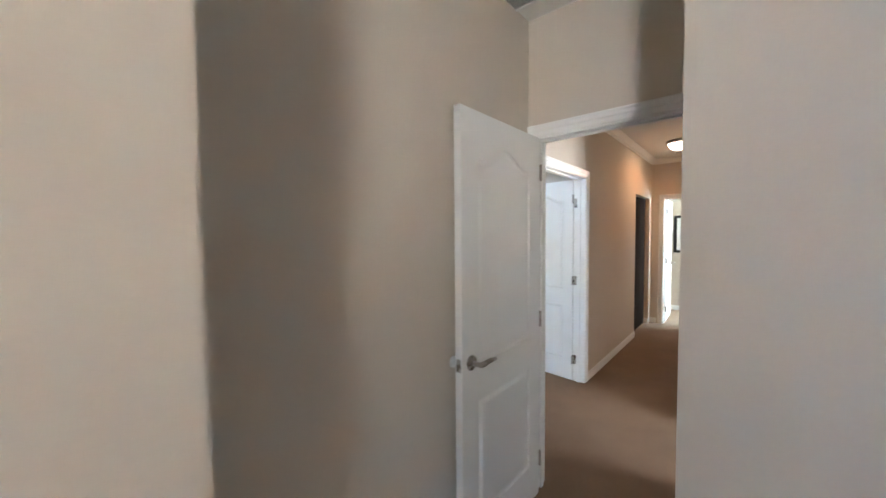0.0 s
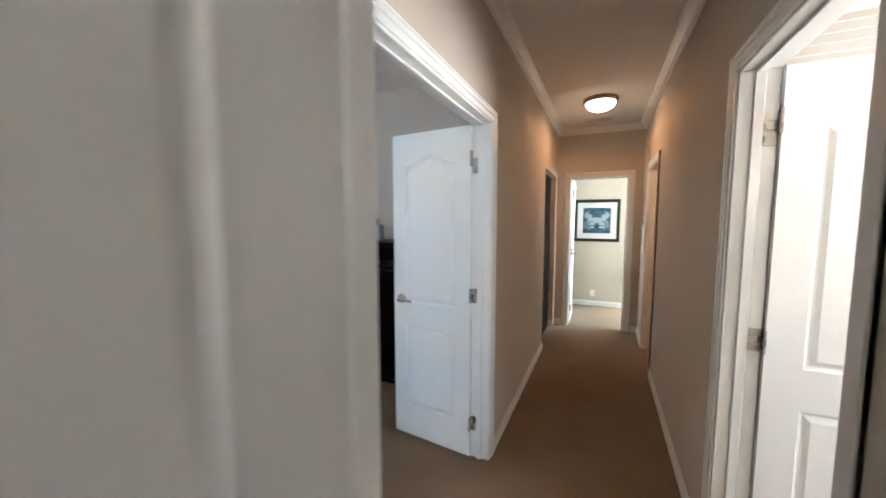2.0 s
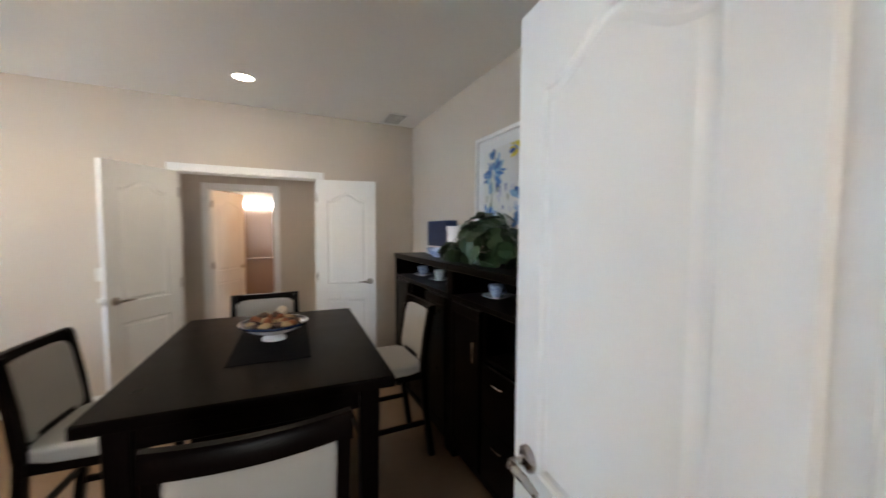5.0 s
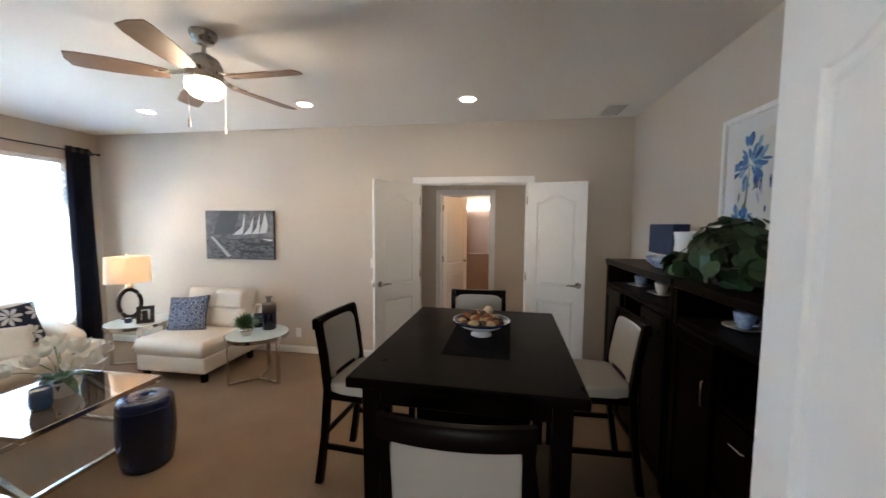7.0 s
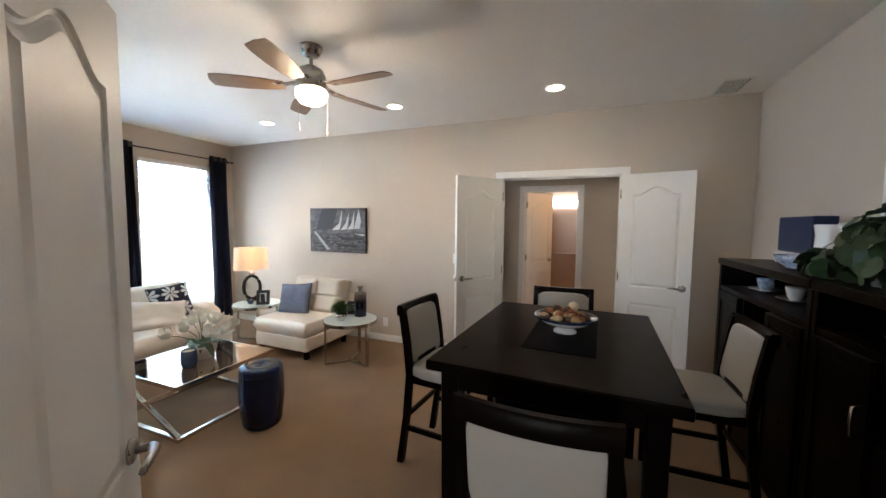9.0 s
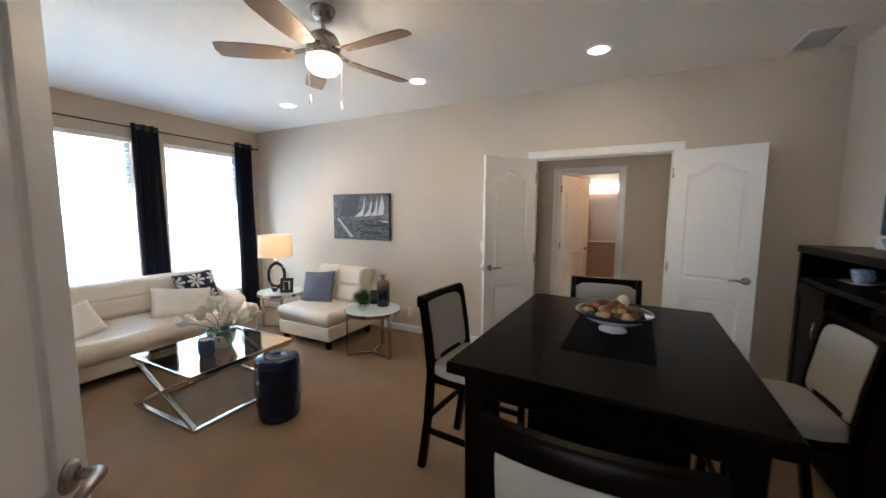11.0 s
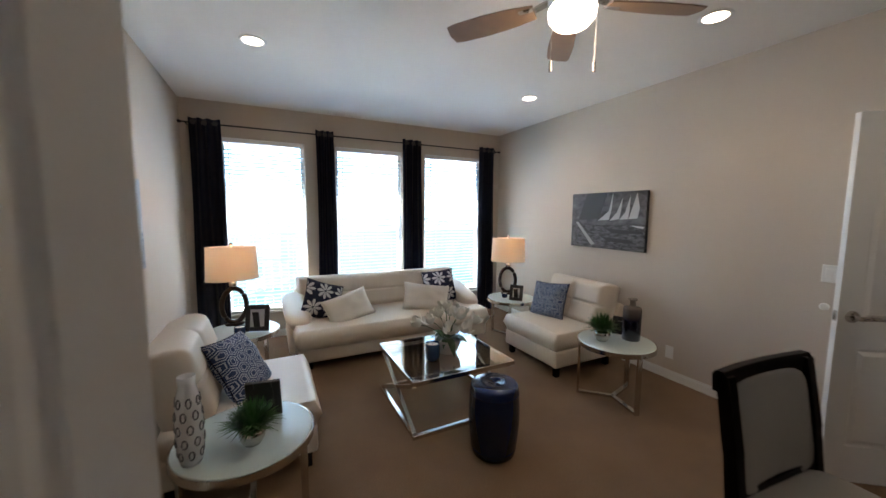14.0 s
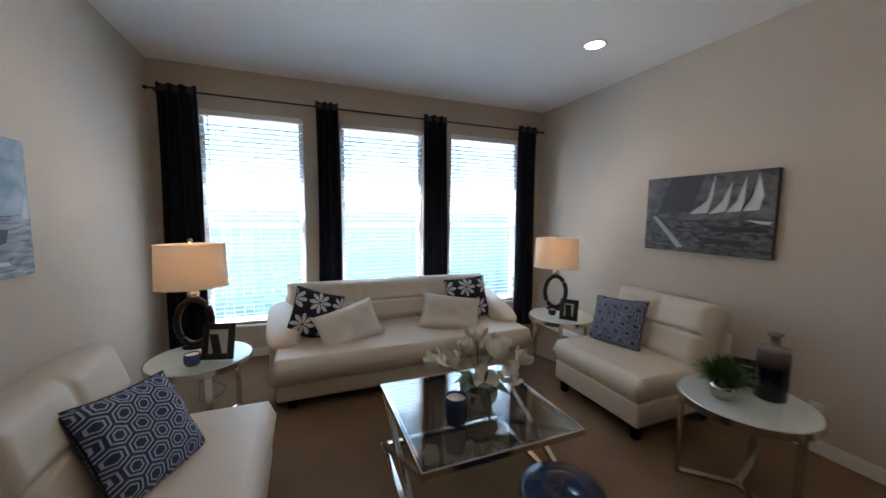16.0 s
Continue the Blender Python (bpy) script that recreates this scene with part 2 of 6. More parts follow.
# end bedroom
wall("wall_bedroom_picture", "x", 7.60, 7.72, -1.70, 0.80)
wall("wall_bedroom_west", "y", -1.82, -1.70, 6.34, 7.72)
wall("wall_bedroom_jog", "y", 0.68, 0.80, 7.72, 10.0)
wall("wall_bedroom_north", "x", 10.0, 10.12, 0.68, 3.72)
wall("wall_bedroom_east", "y", 3.60, 3.72, 6.34, 10.0, [(7.2, 9.2, 0.7, 2.2)])
wall("wall_bedroom_fill", "x", 6.34, 6.46, 3.30, 3.60)
# corridor and bathroom beyond the far double door
wall("wall_corridor_west", "y", -5.72, -5.60, 0.2, 4.6, [(1.715, 2.505, 0, OPEN)])
wall("wall_corridor_south", "x", 0.08, 0.2, -5.72, -4.21)
wall("wall_corridor_north", "x", 4.6, 4.72, -5.72, -4.21)
wall("wall_bath_west", "y", -7.74, -7.62, 0.9, 3.6)
wall("wall_bath_south", "x", 0.78, 0.9, -7.74, -5.72)
wall("wall_bath_north", "x", 3.6, 3.72, -7.74, -5.72)

structure("floor", box(bmesh.new(), -7.74, 3.72, -3.12, 10.12, -0.12, 0.0), CARPET, "beige cut-pile carpet with soft footprints and tracks", "floor")
structure("ceiling", box(bmesh.new(), -7.74, 3.72, -3.12, 10.12, H, H + 0.12), CEIL, "flat off-white ceiling with light texture", "ceiling")


def board(bm, axis, face, out, a0, a1, z0=0.0, h=0.085, t=0.013):
    """A run of baseboard with a rounded top against a wall's face; out is +1 or -1."""
    f0, f1 = sorted((face, face + out * t))
    g0, g1 = sorted((face, face + out * t * 0.55))
    for (p, q), (u, v) in (((f0, f1), (z0, z0 + h * 0.8)), ((g0, g1), (z0 + h * 0.8, z0 + h))):
        if axis == "x":
            box(bm, a0, a1, p, q, u, v, 0.002)
        else:
            box(bm, p, q, a0, a1, u, v, 0.002)


def baseboard(name, runs):
    bm = bmesh.new()
    for run in runs:
        board(bm, *run)
    structure(name, bm, TRIM, "white painted baseboard", "baseboard")


baseboard("baseboard_great_room", [("y", -4.09, 1, -2.57, 1.63), ("y", -4.09, 1, 2.995, 3.98), ("x", 3.98, -1, -4.09, -0.31), ("x", -2.57, 1, -4.09, EASTX),
                                   ("y", EASTX, -1, -2.57, 1.36), ("y", -0.31, -1, 1.36, DD0 - 0.07), ("y", -0.31, -1, DD1 + 0.07, 3.98)])
baseboard("baseboard_hall", [("y", -0.19, 1, 1.47, DD0 - 0.075), ("y", -0.19, 1, DD1 + 0.075, 5.11), ("y", 0.86, -1, 1.47, 1.895), ("y", 0.86, -1, 2.845, 4.785), ("y", 0.86, -1, 5.695, 6.22),
                             ("x", 6.22, -1, -0.19, -0.095), ("x", 6.08, -1, -0.31, -0.19), ("x", 6.22, -1, 0.775, 0.86), ("x", 5.11, 1, -0.31, -0.19)])
baseboard("baseboard_entry", [("y", 0.06, 1, -0.37, 1.36), ("y", 0.87, -1, 0.75, 1.36), ("x", 0.75, -1, 0.87, 3.6), ("y", 0.48, 1, -3.0, -0.37)])
baseboard("baseboard_bedroom", [("x", 7.60, -1, -1.7, 0.80), ("y", 0.80, 1, 7.6, 10.0), ("x", 10.0, -1, 0.8, 3.6)])
baseboard("baseboard_corridor", [("y", -5.60, 1, 0.2, 1.64), ("y", -5.60, 1, 2.58, 4.6), ("y", -4.21, -1, 0.2, 1.63), ("y", -4.21, -1, 2.995, 4.6)])


def crown(name, runs, drop=0.085, out=0.075):
    """Crown moulding: a cove with steps along hall walls."""
    prof = [(0, -drop), (0.012, -drop), (0.014, -drop + 0.014), (0.03, -drop + 0.022), (0.05, -0.034), (out - 0.014, -0.016), (out - 0.012, -0.004), (out, 0.0), (0, 0.0)]
    bm = bmesh.new()
    for axis, face, sgn, a0, a1, z in runs:
        ends = []
        for a in (a0, a1):
            ends.append([bm.verts.new((a, face + sgn * o, z + d) if axis == "x" else (face + sgn * o, a, z + d)) for o, d in prof])
        for i in range(len(prof)):
            j = (i + 1) % len(prof)
            bm.faces.new((ends[0][i], ends[0][j], ends[1][j], ends[1][i]))
        bm.faces.new(ends[0])
        bm.faces.new(ends[1][::-1])
    structure(name, bm, TRIM, "white crown moulding under the hall ceiling", "crown moulding")


crown("crown_hall", [("y", -0.19, 1, 1.47, 6.22, H - 0.001), ("y", 0.86, -1, 1.47, 6.22, H - 0.001), ("x", 6.22, -1, -0.19, 0.86, H - 0.0015), ("x", 1.47, 1, -0.19, 0.86, H - 0.0015)])

# ---------------------------------------------------------------- doors


def casing(name, axis, faces, a0, a1, top=OPEN, w=0.066, t=0.016):
    """Door lining through the wall and stepped casing on both faces."""
    bm = bmesh.new()
    f0, f1 = faces

    def put(p0, p1, q0, q1, z0, z1, bev=0.003):
        if axis == "x":
            box(bm, p0, p1, q0, q1, z0, z1, bev)
        else:
            box(bm, q0, q1, p0, p1, z0, z1, bev)

    j = 0.016
    put(a0, a0 + j, f0 - 0.002, f1 + 0.002, 0, top)
    put(a1 - j, a1, f0 - 0.002, f1 + 0.002, 0, top)
    put(a0 + j, a1 - j, f0 - 0.002, f1 + 0.002, top - j, top)
    mid = (f0 + f1) / 2
    put(a0 + j, a0 + j + 0.011, mid - 0.017, mid + 0.017, 0, top - j)
    put(a1 - j - 0.011, a1 - j, mid - 0.017, mid + 0.017, 0, top - j)
    put(a0 + j + 0.011, a1 - j - 0.011, mid - 0.017, mid + 0.017, top - j - 0.011, top - j)
    r = 0.006
    for face, s in ((f0, -1), (f1, 1)):
        for lo, hi, d in ((0.0, w, t * 0.62), (w * 0.45, w, t * 0.85), (w * 0.78, w, t)):
            q0, q1 = sorted((face, face + s * d))
            put(a0 + r - hi, a0 + r - lo, q0, q1, 0, top - r + hi)
            put(a1 - r + lo, a1 - r + hi, q0, q1, 0, top - r + hi)
            put(a0 + r - lo, a1 - r + lo, q0, q1, top - r + lo, top - r + hi)
    return structure(name, bm, TRIM, "white moulded door casing and lining", "door frame")


def panel_outline(x0, x1, z0, z1, arch):
    """Outline of a door panel; an arched one has level shoulders and a raised centre."""
    pts = [(x0, z0), (x1, z0)]
    if not arch:
        return pts + [(x1, z1), (x0, z1)]
    w = x1 - x0
    n = 22
    for i in range(n + 1):
        u = 1 - i / n
        s = abs(2 * u - 1)
        k = 0.0 if s > 0.86 else 0.5 + 0.5 * math.cos(math.pi * s / 0.86)
        pts.append((x0 + u * w, z1 - arch + arch * k))
    return pts


def inset(pts, d):
    out = []
    n = len(pts)
    for i in range(n):
        a, p, b = (Vector(pts[k % n]) for k in (i - 1, i, i + 1))
        e0, e1 = (p - a).normalized(), (b - p).normalized()
        n0, n1 = Vector((-e0.y, e0.x)), Vector((-e1.y, e1.x))
        m = (n0 + n1)
        m = m / max(0.3, m.dot(n0)) if m.length > 1e-6 else n0
        out.append(tuple(p + m * d))
    return out


def leaf_mesh(w, h=2.03, t=0.035):
    """A moulded two-panel door leaf: hinge edge at x = 0, thickness about y = 0."""
    bm = bmesh.new()
    side = min(0.115, w * 0.17)
    outlines = [panel_outline(side, w - side, 0.21, 0.77, 0), panel_outline(side, w - side, 0.93, h - 0.13, 0.075)]
    for s in (1, -1):
        y = s * t / 2
        edges = []
        rects = [bm.verts.new((x, y, z)) for x, z in ((0, 0), (w, 0), (w, h), (0, h))]
        edges += [bm.edges.new((rects[i], rects[(i + 1) % 4])) for i in range(4)]
        for pts in outlines:
            rings = []
            for d, depth in ((0, 0), (0.004, 0.0065), (0.012, 0.0095), (0.020, 0.0080), (0.036, 0.0015)):
                rings.append([bm.verts.new((x, y - s * depth, z)) for x, z in inset(pts, d)])
            n = len(pts)
            edges += [bm.edges.new((rings[0][i], rings[0][(i + 1) % n])) for i in range(n)]
            for a, b in zip(rings, rings[1:]):
                for i in range(n):
                    j = (i + 1) % n
                    bm.faces.new((a[i], a[j], b[j], b[i]))
            bm.faces.new(rings[-1])
        bmesh.ops.triangle_fill(bm, use_beauty=True, edges=edges)
        if s == 1:
            front = rects
        else:
            for i in range(4):
                j = (i + 1) % 4
                bm.faces.new((front[i], front[j], rects[j], rects[i]))
    return bm


def lever(bm, w, s, t=0.035, z=0.95):
    """Lever handle near the free edge on one face (s), pointing to the hinge."""
    x = w - 0.062
    y = s * t / 2
    rod(bm, (x, y, z), (x, y + s * 0.008, z), 0.033, 0.031, 24)
    rod(bm, (x, y + s * 0.008, z), (x, y + s * 0.012, z), 0.031, 0.02, 24)
    rod(bm, (x, y + s * 0.012, z), (x, y + s * 0.05, z), 0.011, 0.010, 14)
    tube(bm, [(x, y + s * 0.042, z), (x - 0.008, y + s * 0.052, z), (x - 0.03, y + s * 0.055, z + 0.003), (x - 0.07, y + s * 0.054, z + 0.004), (x - 0.11, y + s * 0.052, z - 0.001)],
         [0.012, 0.0125, 0.0115, 0.0105, 0.008], 12)


def door(name, hinge, angle, w, swing, label, hinges=True, lever_z=0.95):
    """A door leaf on its hinge: angle is the direction of the leaf in degrees from +x; swing is the side (+1 or -1 of the leaf's own y) where the hinge knuckles stand."""
    d = thing(name, pose(hinge[0], hinge[1], 0.012, 0, 0, angle), label, "door", "", "structure")
    part("leaf", turned(bmesh.new(), pose(0.003, 0, 0), lambda b: b.from_mesh(LEAVES(w))), DOOR, d)
    for s in (1, -1):
        part("door_handle", (lambda b: (lever(b, w, s, z=lever_z), b)[1])(bmesh.new()), NICKEL, d, "brushed nickel lever handle", True)
    part("latch_plate", box(bmesh.new(), w + 0.002, w + 0.0045, -0.012, 0.012, lever_z - 0.028, lever_z + 0.028, 0.001), NICKEL, d)
    if hinges:
        for z in (0.21, 1.02, 1.84):
            b = bmesh.new()
            y = swing * 0.020
            rod(b, (-0.002, y + swing * 0.004, z - 0.045), (-0.002, y + swing * 0.004, z + 0.045), 0.0065, None, 12)
            box(b, 0.0, 0.003, -swing * 0.012 - 0.02, -swing * 0.012 + 0.02, z - 0.045, z + 0.045, 0.0006)
            part("hinge", b, NICKEL, d, "brushed nickel butt hinge")
    return d


leaf_cache = {}


def LEAVES(w):
    if w not in leaf_cache:
        leaf_cache[w] = mesh_of(leaf_mesh(w), "leaf", DOOR)
    return leaf_cache[w]


def aim(p, q):
    return math.degrees(math.atan2(q[1] - p[1], q[0] - p[0]))


def jamb_hinges(frame_ob, axis, face, a, inward, swing):
    """Hinge plates let into a door lining."""
    for z in (0.21, 1.02, 1.80):
        b = bmesh.new()
        f0, f1 = sorted((face, face - swing * 0.04))
        a0, a1 = sorted((a, a + inward * 0.0025))
        if axis == "y":
            box(b, f0, f1, a0, a1, z - 0.033, z + 0.057, 0.0006)
        else:
            box(b, a0, a1, f0, f1, z - 0.033, z + 0.057, 0.0006)
        part("hinge_plate", b, NICKEL, frame_ob, "brushed nickel hinge plate")


f1 = casing("door_frame_near_double", "y", (-0.31, -0.19), DD0, DD1)
jamb_hinges(f1, "y", -0.31, DD1 - 0.016, -1, -1)
f2 = casing("door_frame_far_double", "y", (-4.21, -4.09), 1.70, 2.925)
f3 = casing("door_frame_entry", "x", (1.36, 1.47), 0.10, 0.835)
f4 = casing("door_frame_side", "y", (0.86, 0.98), 1.97, 2.77)
jamb_hinges(f4, "y", 0.98, 2.754, -1, 1)
f5 = casing("door_frame_closet", "y", (0.86, 0.98), 4.86, 5.62)
jamb_hinges(f5, "y", 0.98, 5.604, -1, 1)
f6 = casing("door_frame_bedroom", "x", (6.22, 6.34), -0.02, 0.70)
f7 = casing("door_frame_bath", "y", (-5.72, -5.60), 1.715, 2.505)

# Near-black slab closes the opening; its colour stands in for the unlit room's shade.
DARKFILL = material("opening_shade_dark", (0.014, 0.007, 0.004), 0.9, var=0.4, scale=5, fine=0.2, fine_scale=60, bump=0.1, spec=0.05)
structure("dark_opening_slab", box(bmesh.new(), -0.290, -0.255, 5.114, 6.076, 0.006, OPEN - 0.004, 0.002), DARKFILL, "near-black slab filling the hall opening in place of an unlit room", "door")
door("door_near_north", (-0.300, 3.036), aim((-0.300, 3.036), (-0.877, 3.10)), 0.578, -1, "white two-panel double door leaf standing open")
door("door_near_south", (-0.312, 1.885), aim((-0.312, 1.885), (-0.655, 1.50)), 0.525, 1, "white two-panel double door leaf folded back into the room")
door("door_far_north", (-4.078, 2.915), aim((-4.08, 2.925), (-3.955, 3.515)), 0.60, -1, "white two-panel double door leaf folded back to the wall")
door("door_far_south", (-4.08, 1.71), aim((-4.08, 1.70), (-3.63, 1.355)), 0.60, 1, "white two-panel double door leaf standing wide open")
door("door_entry", (0.118, 1.345), aim((0.118, 1.345), (0.116, 0.6)), 0.712, -1, "white two-panel door standing open at the end of the hall")
door("door_side", (0.984, 2.753), 1.5, 0.76, -1, "white two-panel door open into a bright side room")
door("door_closet", (0.992, 5.595), -2, 0.725, -1, "white two-panel door open into a dim closet")
door("door_bedroom", (-0.003, 6.352), 92, 0.685, 1, "white two-panel bedroom door standing open")
door("door_bath", (-5.735, 1.73), aim((-5.735, 1.73), (-6.35, 2.06)), 0.70, 1, "white two-panel bathroom door ajar")

# ---------------------------------------------------------------- windows and outside
for i, (a, b) in enumerate(WINDOWS):
    w = thing("window_%d" % (i + 1), pose((a + b) / 2, -2.66, WZ0), "tall white vinyl single-hung window with a sill", "window", "", "structure")
    hw, hh = (b - a) / 2, WZ1 - WZ0
    fr = bmesh.new()
    for q in ((-hw, -hw + 0.045, 0, hh), (hw - 0.045, hw, 0, hh), (-hw + 0.045, hw - 0.045, 0, 0.05), (-hw + 0.045, hw - 0.045, hh - 0.05, hh), (-hw + 0.045, hw - 0.045, hh * 0.47, hh * 0.47 + 0.045)):
        box(fr, q[0], q[1], -0.025, 0.025, q[2], q[3], 0.004)
    part("window_frame", fr, VINYL, w)
    for z0, z1 in ((0.05, hh * 0.47), (hh * 0.47 + 0.045, hh - 0.05)):
        g = part("pane", box(bmesh.new(), -hw + 0.046, hw - 0.046, -0.003, 0.003, z0 + 0.001, z1 - 0.001), GLASS, w)
        g.visible_shadow = False
    part("window_sill", box(bmesh.new(), -hw - 0.02, hw + 0.02, 0.03, 0.125, -0.022, 0.0, 0.004), TRIM, w)
    # blind
    bl = thing("window_blind", pose((a + b) / 2, -2.595, WZ0), "white horizontal blind lowered over a tall window", "blind", "blinds on the windows")
    part("headrail", box(bmesh.new(), -hw + 0.012, hw - 0.012, -0.028, 0.03, hh - 0.055, hh - 0.004, 0.004), VINYL, bl)
    part("bottom_rail", box(bmesh.new(), -hw + 0.015, hw - 0.015, -0.024, 0.024, 0.008, 0.026, 0.004), VINYL, bl)
    slat = bmesh.new()
    pts = [(-0.025, -0.0015), (-0.012, 0.0015), (0.0, 0.0026), (0.012, 0.0015), (0.025, -0.0015)]
    tilt = radians(6)
    rows = []
    for dz in (0.0, -0.0028):
        for x in (-hw + 0.015, hw - 0.015):
            rows.append([slat.verts.new((x, u * math.cos(tilt) - (v + dz) * math.sin(tilt), u * math.sin(tilt) + (v + dz) * math.cos(tilt))) for u, v in pts])
    for k in range(4):
        slat.faces.new((rows[0][k], rows[1][k], rows[1][k + 1], rows[0][k + 1]))
        slat.faces.new((rows[2][k], rows[2][k + 1], rows[3][k + 1], rows[3][k]))
    for p, q, k in ((0, 2, 0), (0, 2, 4)):
        slat.faces.new((rows[p][k], rows[p + 1][k], rows[q + 1][k], rows[q][k]))
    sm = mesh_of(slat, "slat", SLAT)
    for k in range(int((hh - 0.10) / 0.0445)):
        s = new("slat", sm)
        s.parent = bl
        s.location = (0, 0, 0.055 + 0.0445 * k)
    for x in (-hw * 0.62, hw * 0.62):
        part("ladder_cord", rod(bmesh.new(), (x, 0.026, 0.02), (x, 0.026, hh - 0.05), 0.0012, None, 6), VINYL, bl)
    part("tilt_wand", rod(bmesh.new(), (hw * 0.80, 0.036, hh - 0.62), (hw * 0.80, 0.036, hh - 0.05), 0.004, None, 8), VINYL, bl, "clear grey tilt wand")

BACK = bpy.data.materials.new("bright_sky_backdrop")
BACK.use_nodes = True
nb = BACK.node_tree
for node in list(nb.nodes):
    if node.type == "BSDF_PRINCIPLED":
        nb.nodes.remove(node)
em = nb.nodes.new("ShaderNodeEmission")
em.inputs["Color"].default_value = (0.28, 0.60, 1.0, 1)
em.inputs["Strength"].default_value = GLOW
nb.links.new(em.outputs[0], nb.nodes["Material Output"].inputs["Surface"])
tagged(part("backdrop", box(bmesh.new(), -9.0, 4.5, -8.05, -8.0, -0.4, 6.5), BACK, None, "blown-out bright daylight beyond the windows"), "", "backdrop", "", "structure")
GROUND = material("pale_concrete", (0.82, 0.80, 0.77), 0.9, var=0.25, scale=1.5, fine=0.2, fine_scale=60, bump=0.3)
structure("ground", box(bmesh.new(), -400, 400, -400, 400, -0.7, -0.45), GROUND, "pale concrete ground outside", "ground")
FENCE = material("pale_blue_fence", (0.15, 0.36, 0.47), 0.7, var=0.2, scale=3, object_random=0.08)
fence = thing("fence", pose(-2.2, -5.6, -0.45), "pale blue-grey board fence seen through the blinds", "fence")
fb = mesh_of(box(bmesh.new(), -0.07, 0.07, -0.01, 0.01, 0.05, 1.90, 0.004), "board", FENCE)
for k in range(56):
    o = new("board", fb)
    o.parent = fence
    o.location = (-4.2 + k * 0.152, 0, 0)
for z in (0.3, 1.0, 1.65):
    part("rail", box(bmesh.new(), -4.3, 4.3, -0.06, -0.012, z, z + 0.09, 0.004), FENCE, fence)

# daylight in the other rooms' windows
for nm, m, sx, sy, power in (("window_light_start", look((2.55, -3.02, 1.45), (2.3, 0, 1.35)), 0.65, 1.0, 1.0), ("window_light_side", look((3.16, 2.4, 1.5), (0, 2.4, 1.4)), 1.0, 1.3, 4.0),
                             ("window_light_bedroom", look((3.58, 8.2, 1.45), (0, 8.0, 1.2)), 1.9, 1.5, 30)):
    lamp(nm, "AREA", m, power, (0.62, 0.87, 1.0) if "bedroom" in nm else (0.86, 0.93, 1.0), size=sx, size_y=sy)

# ---------------------------------------------------------------- ceiling fixtures
CANGLOW = glowing("downlight_lens_glow", (1.0, 0.92, 0.80), 3.5)
for x, y in ((-3.316, -0.941), (-3.32, 0.775), (-3.37, 2.31), (-0.776, -0.85)):
    d = thing("recessed_downlight", pose(x, y, H), "white round recessed ceiling downlight, lit", "ceiling light", "recessed downlights in the great room")
    part("trim_ring", lathe(bmesh.new(), [(0.066, -0.001), (0.068, -0.006), (0.085, -0.005), (0.09, -0.001), (0.088, 0.0)], 36), TRIM, d, "", True)
    part("lens", lathe(bmesh.new(), [(0.0, -0.004), (0.066, -0.004), (0.066, -0.001), (0.0, -0.001)], 36), CANGLOW, d, "glowing warm white lens")
    lamp("downlight_bulb", "SPOT", look((x, y, H - 0.02), (x, y + 0.001, 0)), CAN_W, LED, spot=radians(130), radius=0.06)

DOME = glowing("lit_dome_glass", (1.0, 0.80, 0.58), 0.9)
hl = thing("hall_ceiling_light", pose(0.342, 5.07, H), "round flush-mount ceiling light with a lit glass dome", "ceiling light")
part("pan", lathe(bmesh.new(), [(0.0, 0.0), (0.165, 0.0), (0.17, -0.012), (0.165, -0.03), (0.15, -0.042), (0.14, -0.03)], 40), NICKEL, hl, "brushed nickel pan", True)
part("glass_dome", lathe(bmesh.new(), [(0.142, -0.036), (0.138, -0.06), (0.118, -0.088), (0.08, -0.108), (0.03, -0.118), (0.0, -0.119)], 40), DOME, hl, "frosted glass dome, lit warm white", True)
part("finial", lathe(bmesh.new(), [(0.0, -0.115), (0.011, -0.119), (0.009, -0.128), (0.0, -0.134)], 16), NICKEL, hl, "", True)
lamp("hall_bulb", "SPOT", pose(0.342, 5.07, H - 0.19), HALL_W, (1.0, 0.46, 0.18), radius=0.1, spot=radians(172))
lamp("closet_bulb", "POINT", pose(1.65, 4.5, 2.2), HALL_W * 1.5, WARM, radius=0.1)

FANWOOD = material("fan_blade_wood", (0.22, 0.14, 0.09), 0.45, var=0.4, scale=14)
FANGLOW = glowing("fan_light_glow", (1.0, 0.90, 0.76), 1.8)
FX, FY = -2.075, 0.845
fan = thing("ceiling_fan", pose(FX, FY, H), "brushed nickel ceiling fan with five wooden blades and a lit bowl", "ceiling fan")
part("canopy", lathe(bmesh.new(), [(0.0, 0.0), (0.075, 0.0), (0.073, -0.02), (0.055, -0.055), (0.03, -0.07), (0.0, -0.072)], 28), NICKEL, fan, "", True)
part("downrod", rod(bmesh.new(), (0, 0, -0.14), (0, 0, -0.07), 0.012), NICKEL, fan)
part("motor_housing", lathe(bmesh.new(), [(0.0, -0.12), (0.035, -0.125), (0.075, -0.15), (0.095, -0.19), (0.1, -0.225), (0.09, -0.235), (0.105, -0.25), (0.105, -0.275), (0.09, -0.285), (0.0, -0.285)], 36), NICKEL, fan, "", True)
part("light_bowl", lathe(bmesh.new(), [(0.098, -0.285), (0.105, -0.30), (0.10, -0.335), (0.075, -0.365), (0.035, -0.38), (0.0, -0.383)], 32), FANGLOW, fan, "frosted glass bowl, lit", True)
lamp("fan_bulb", "POINT", pose(FX, FY, H - 0.47), FAN_W, LED, radius=0.09)
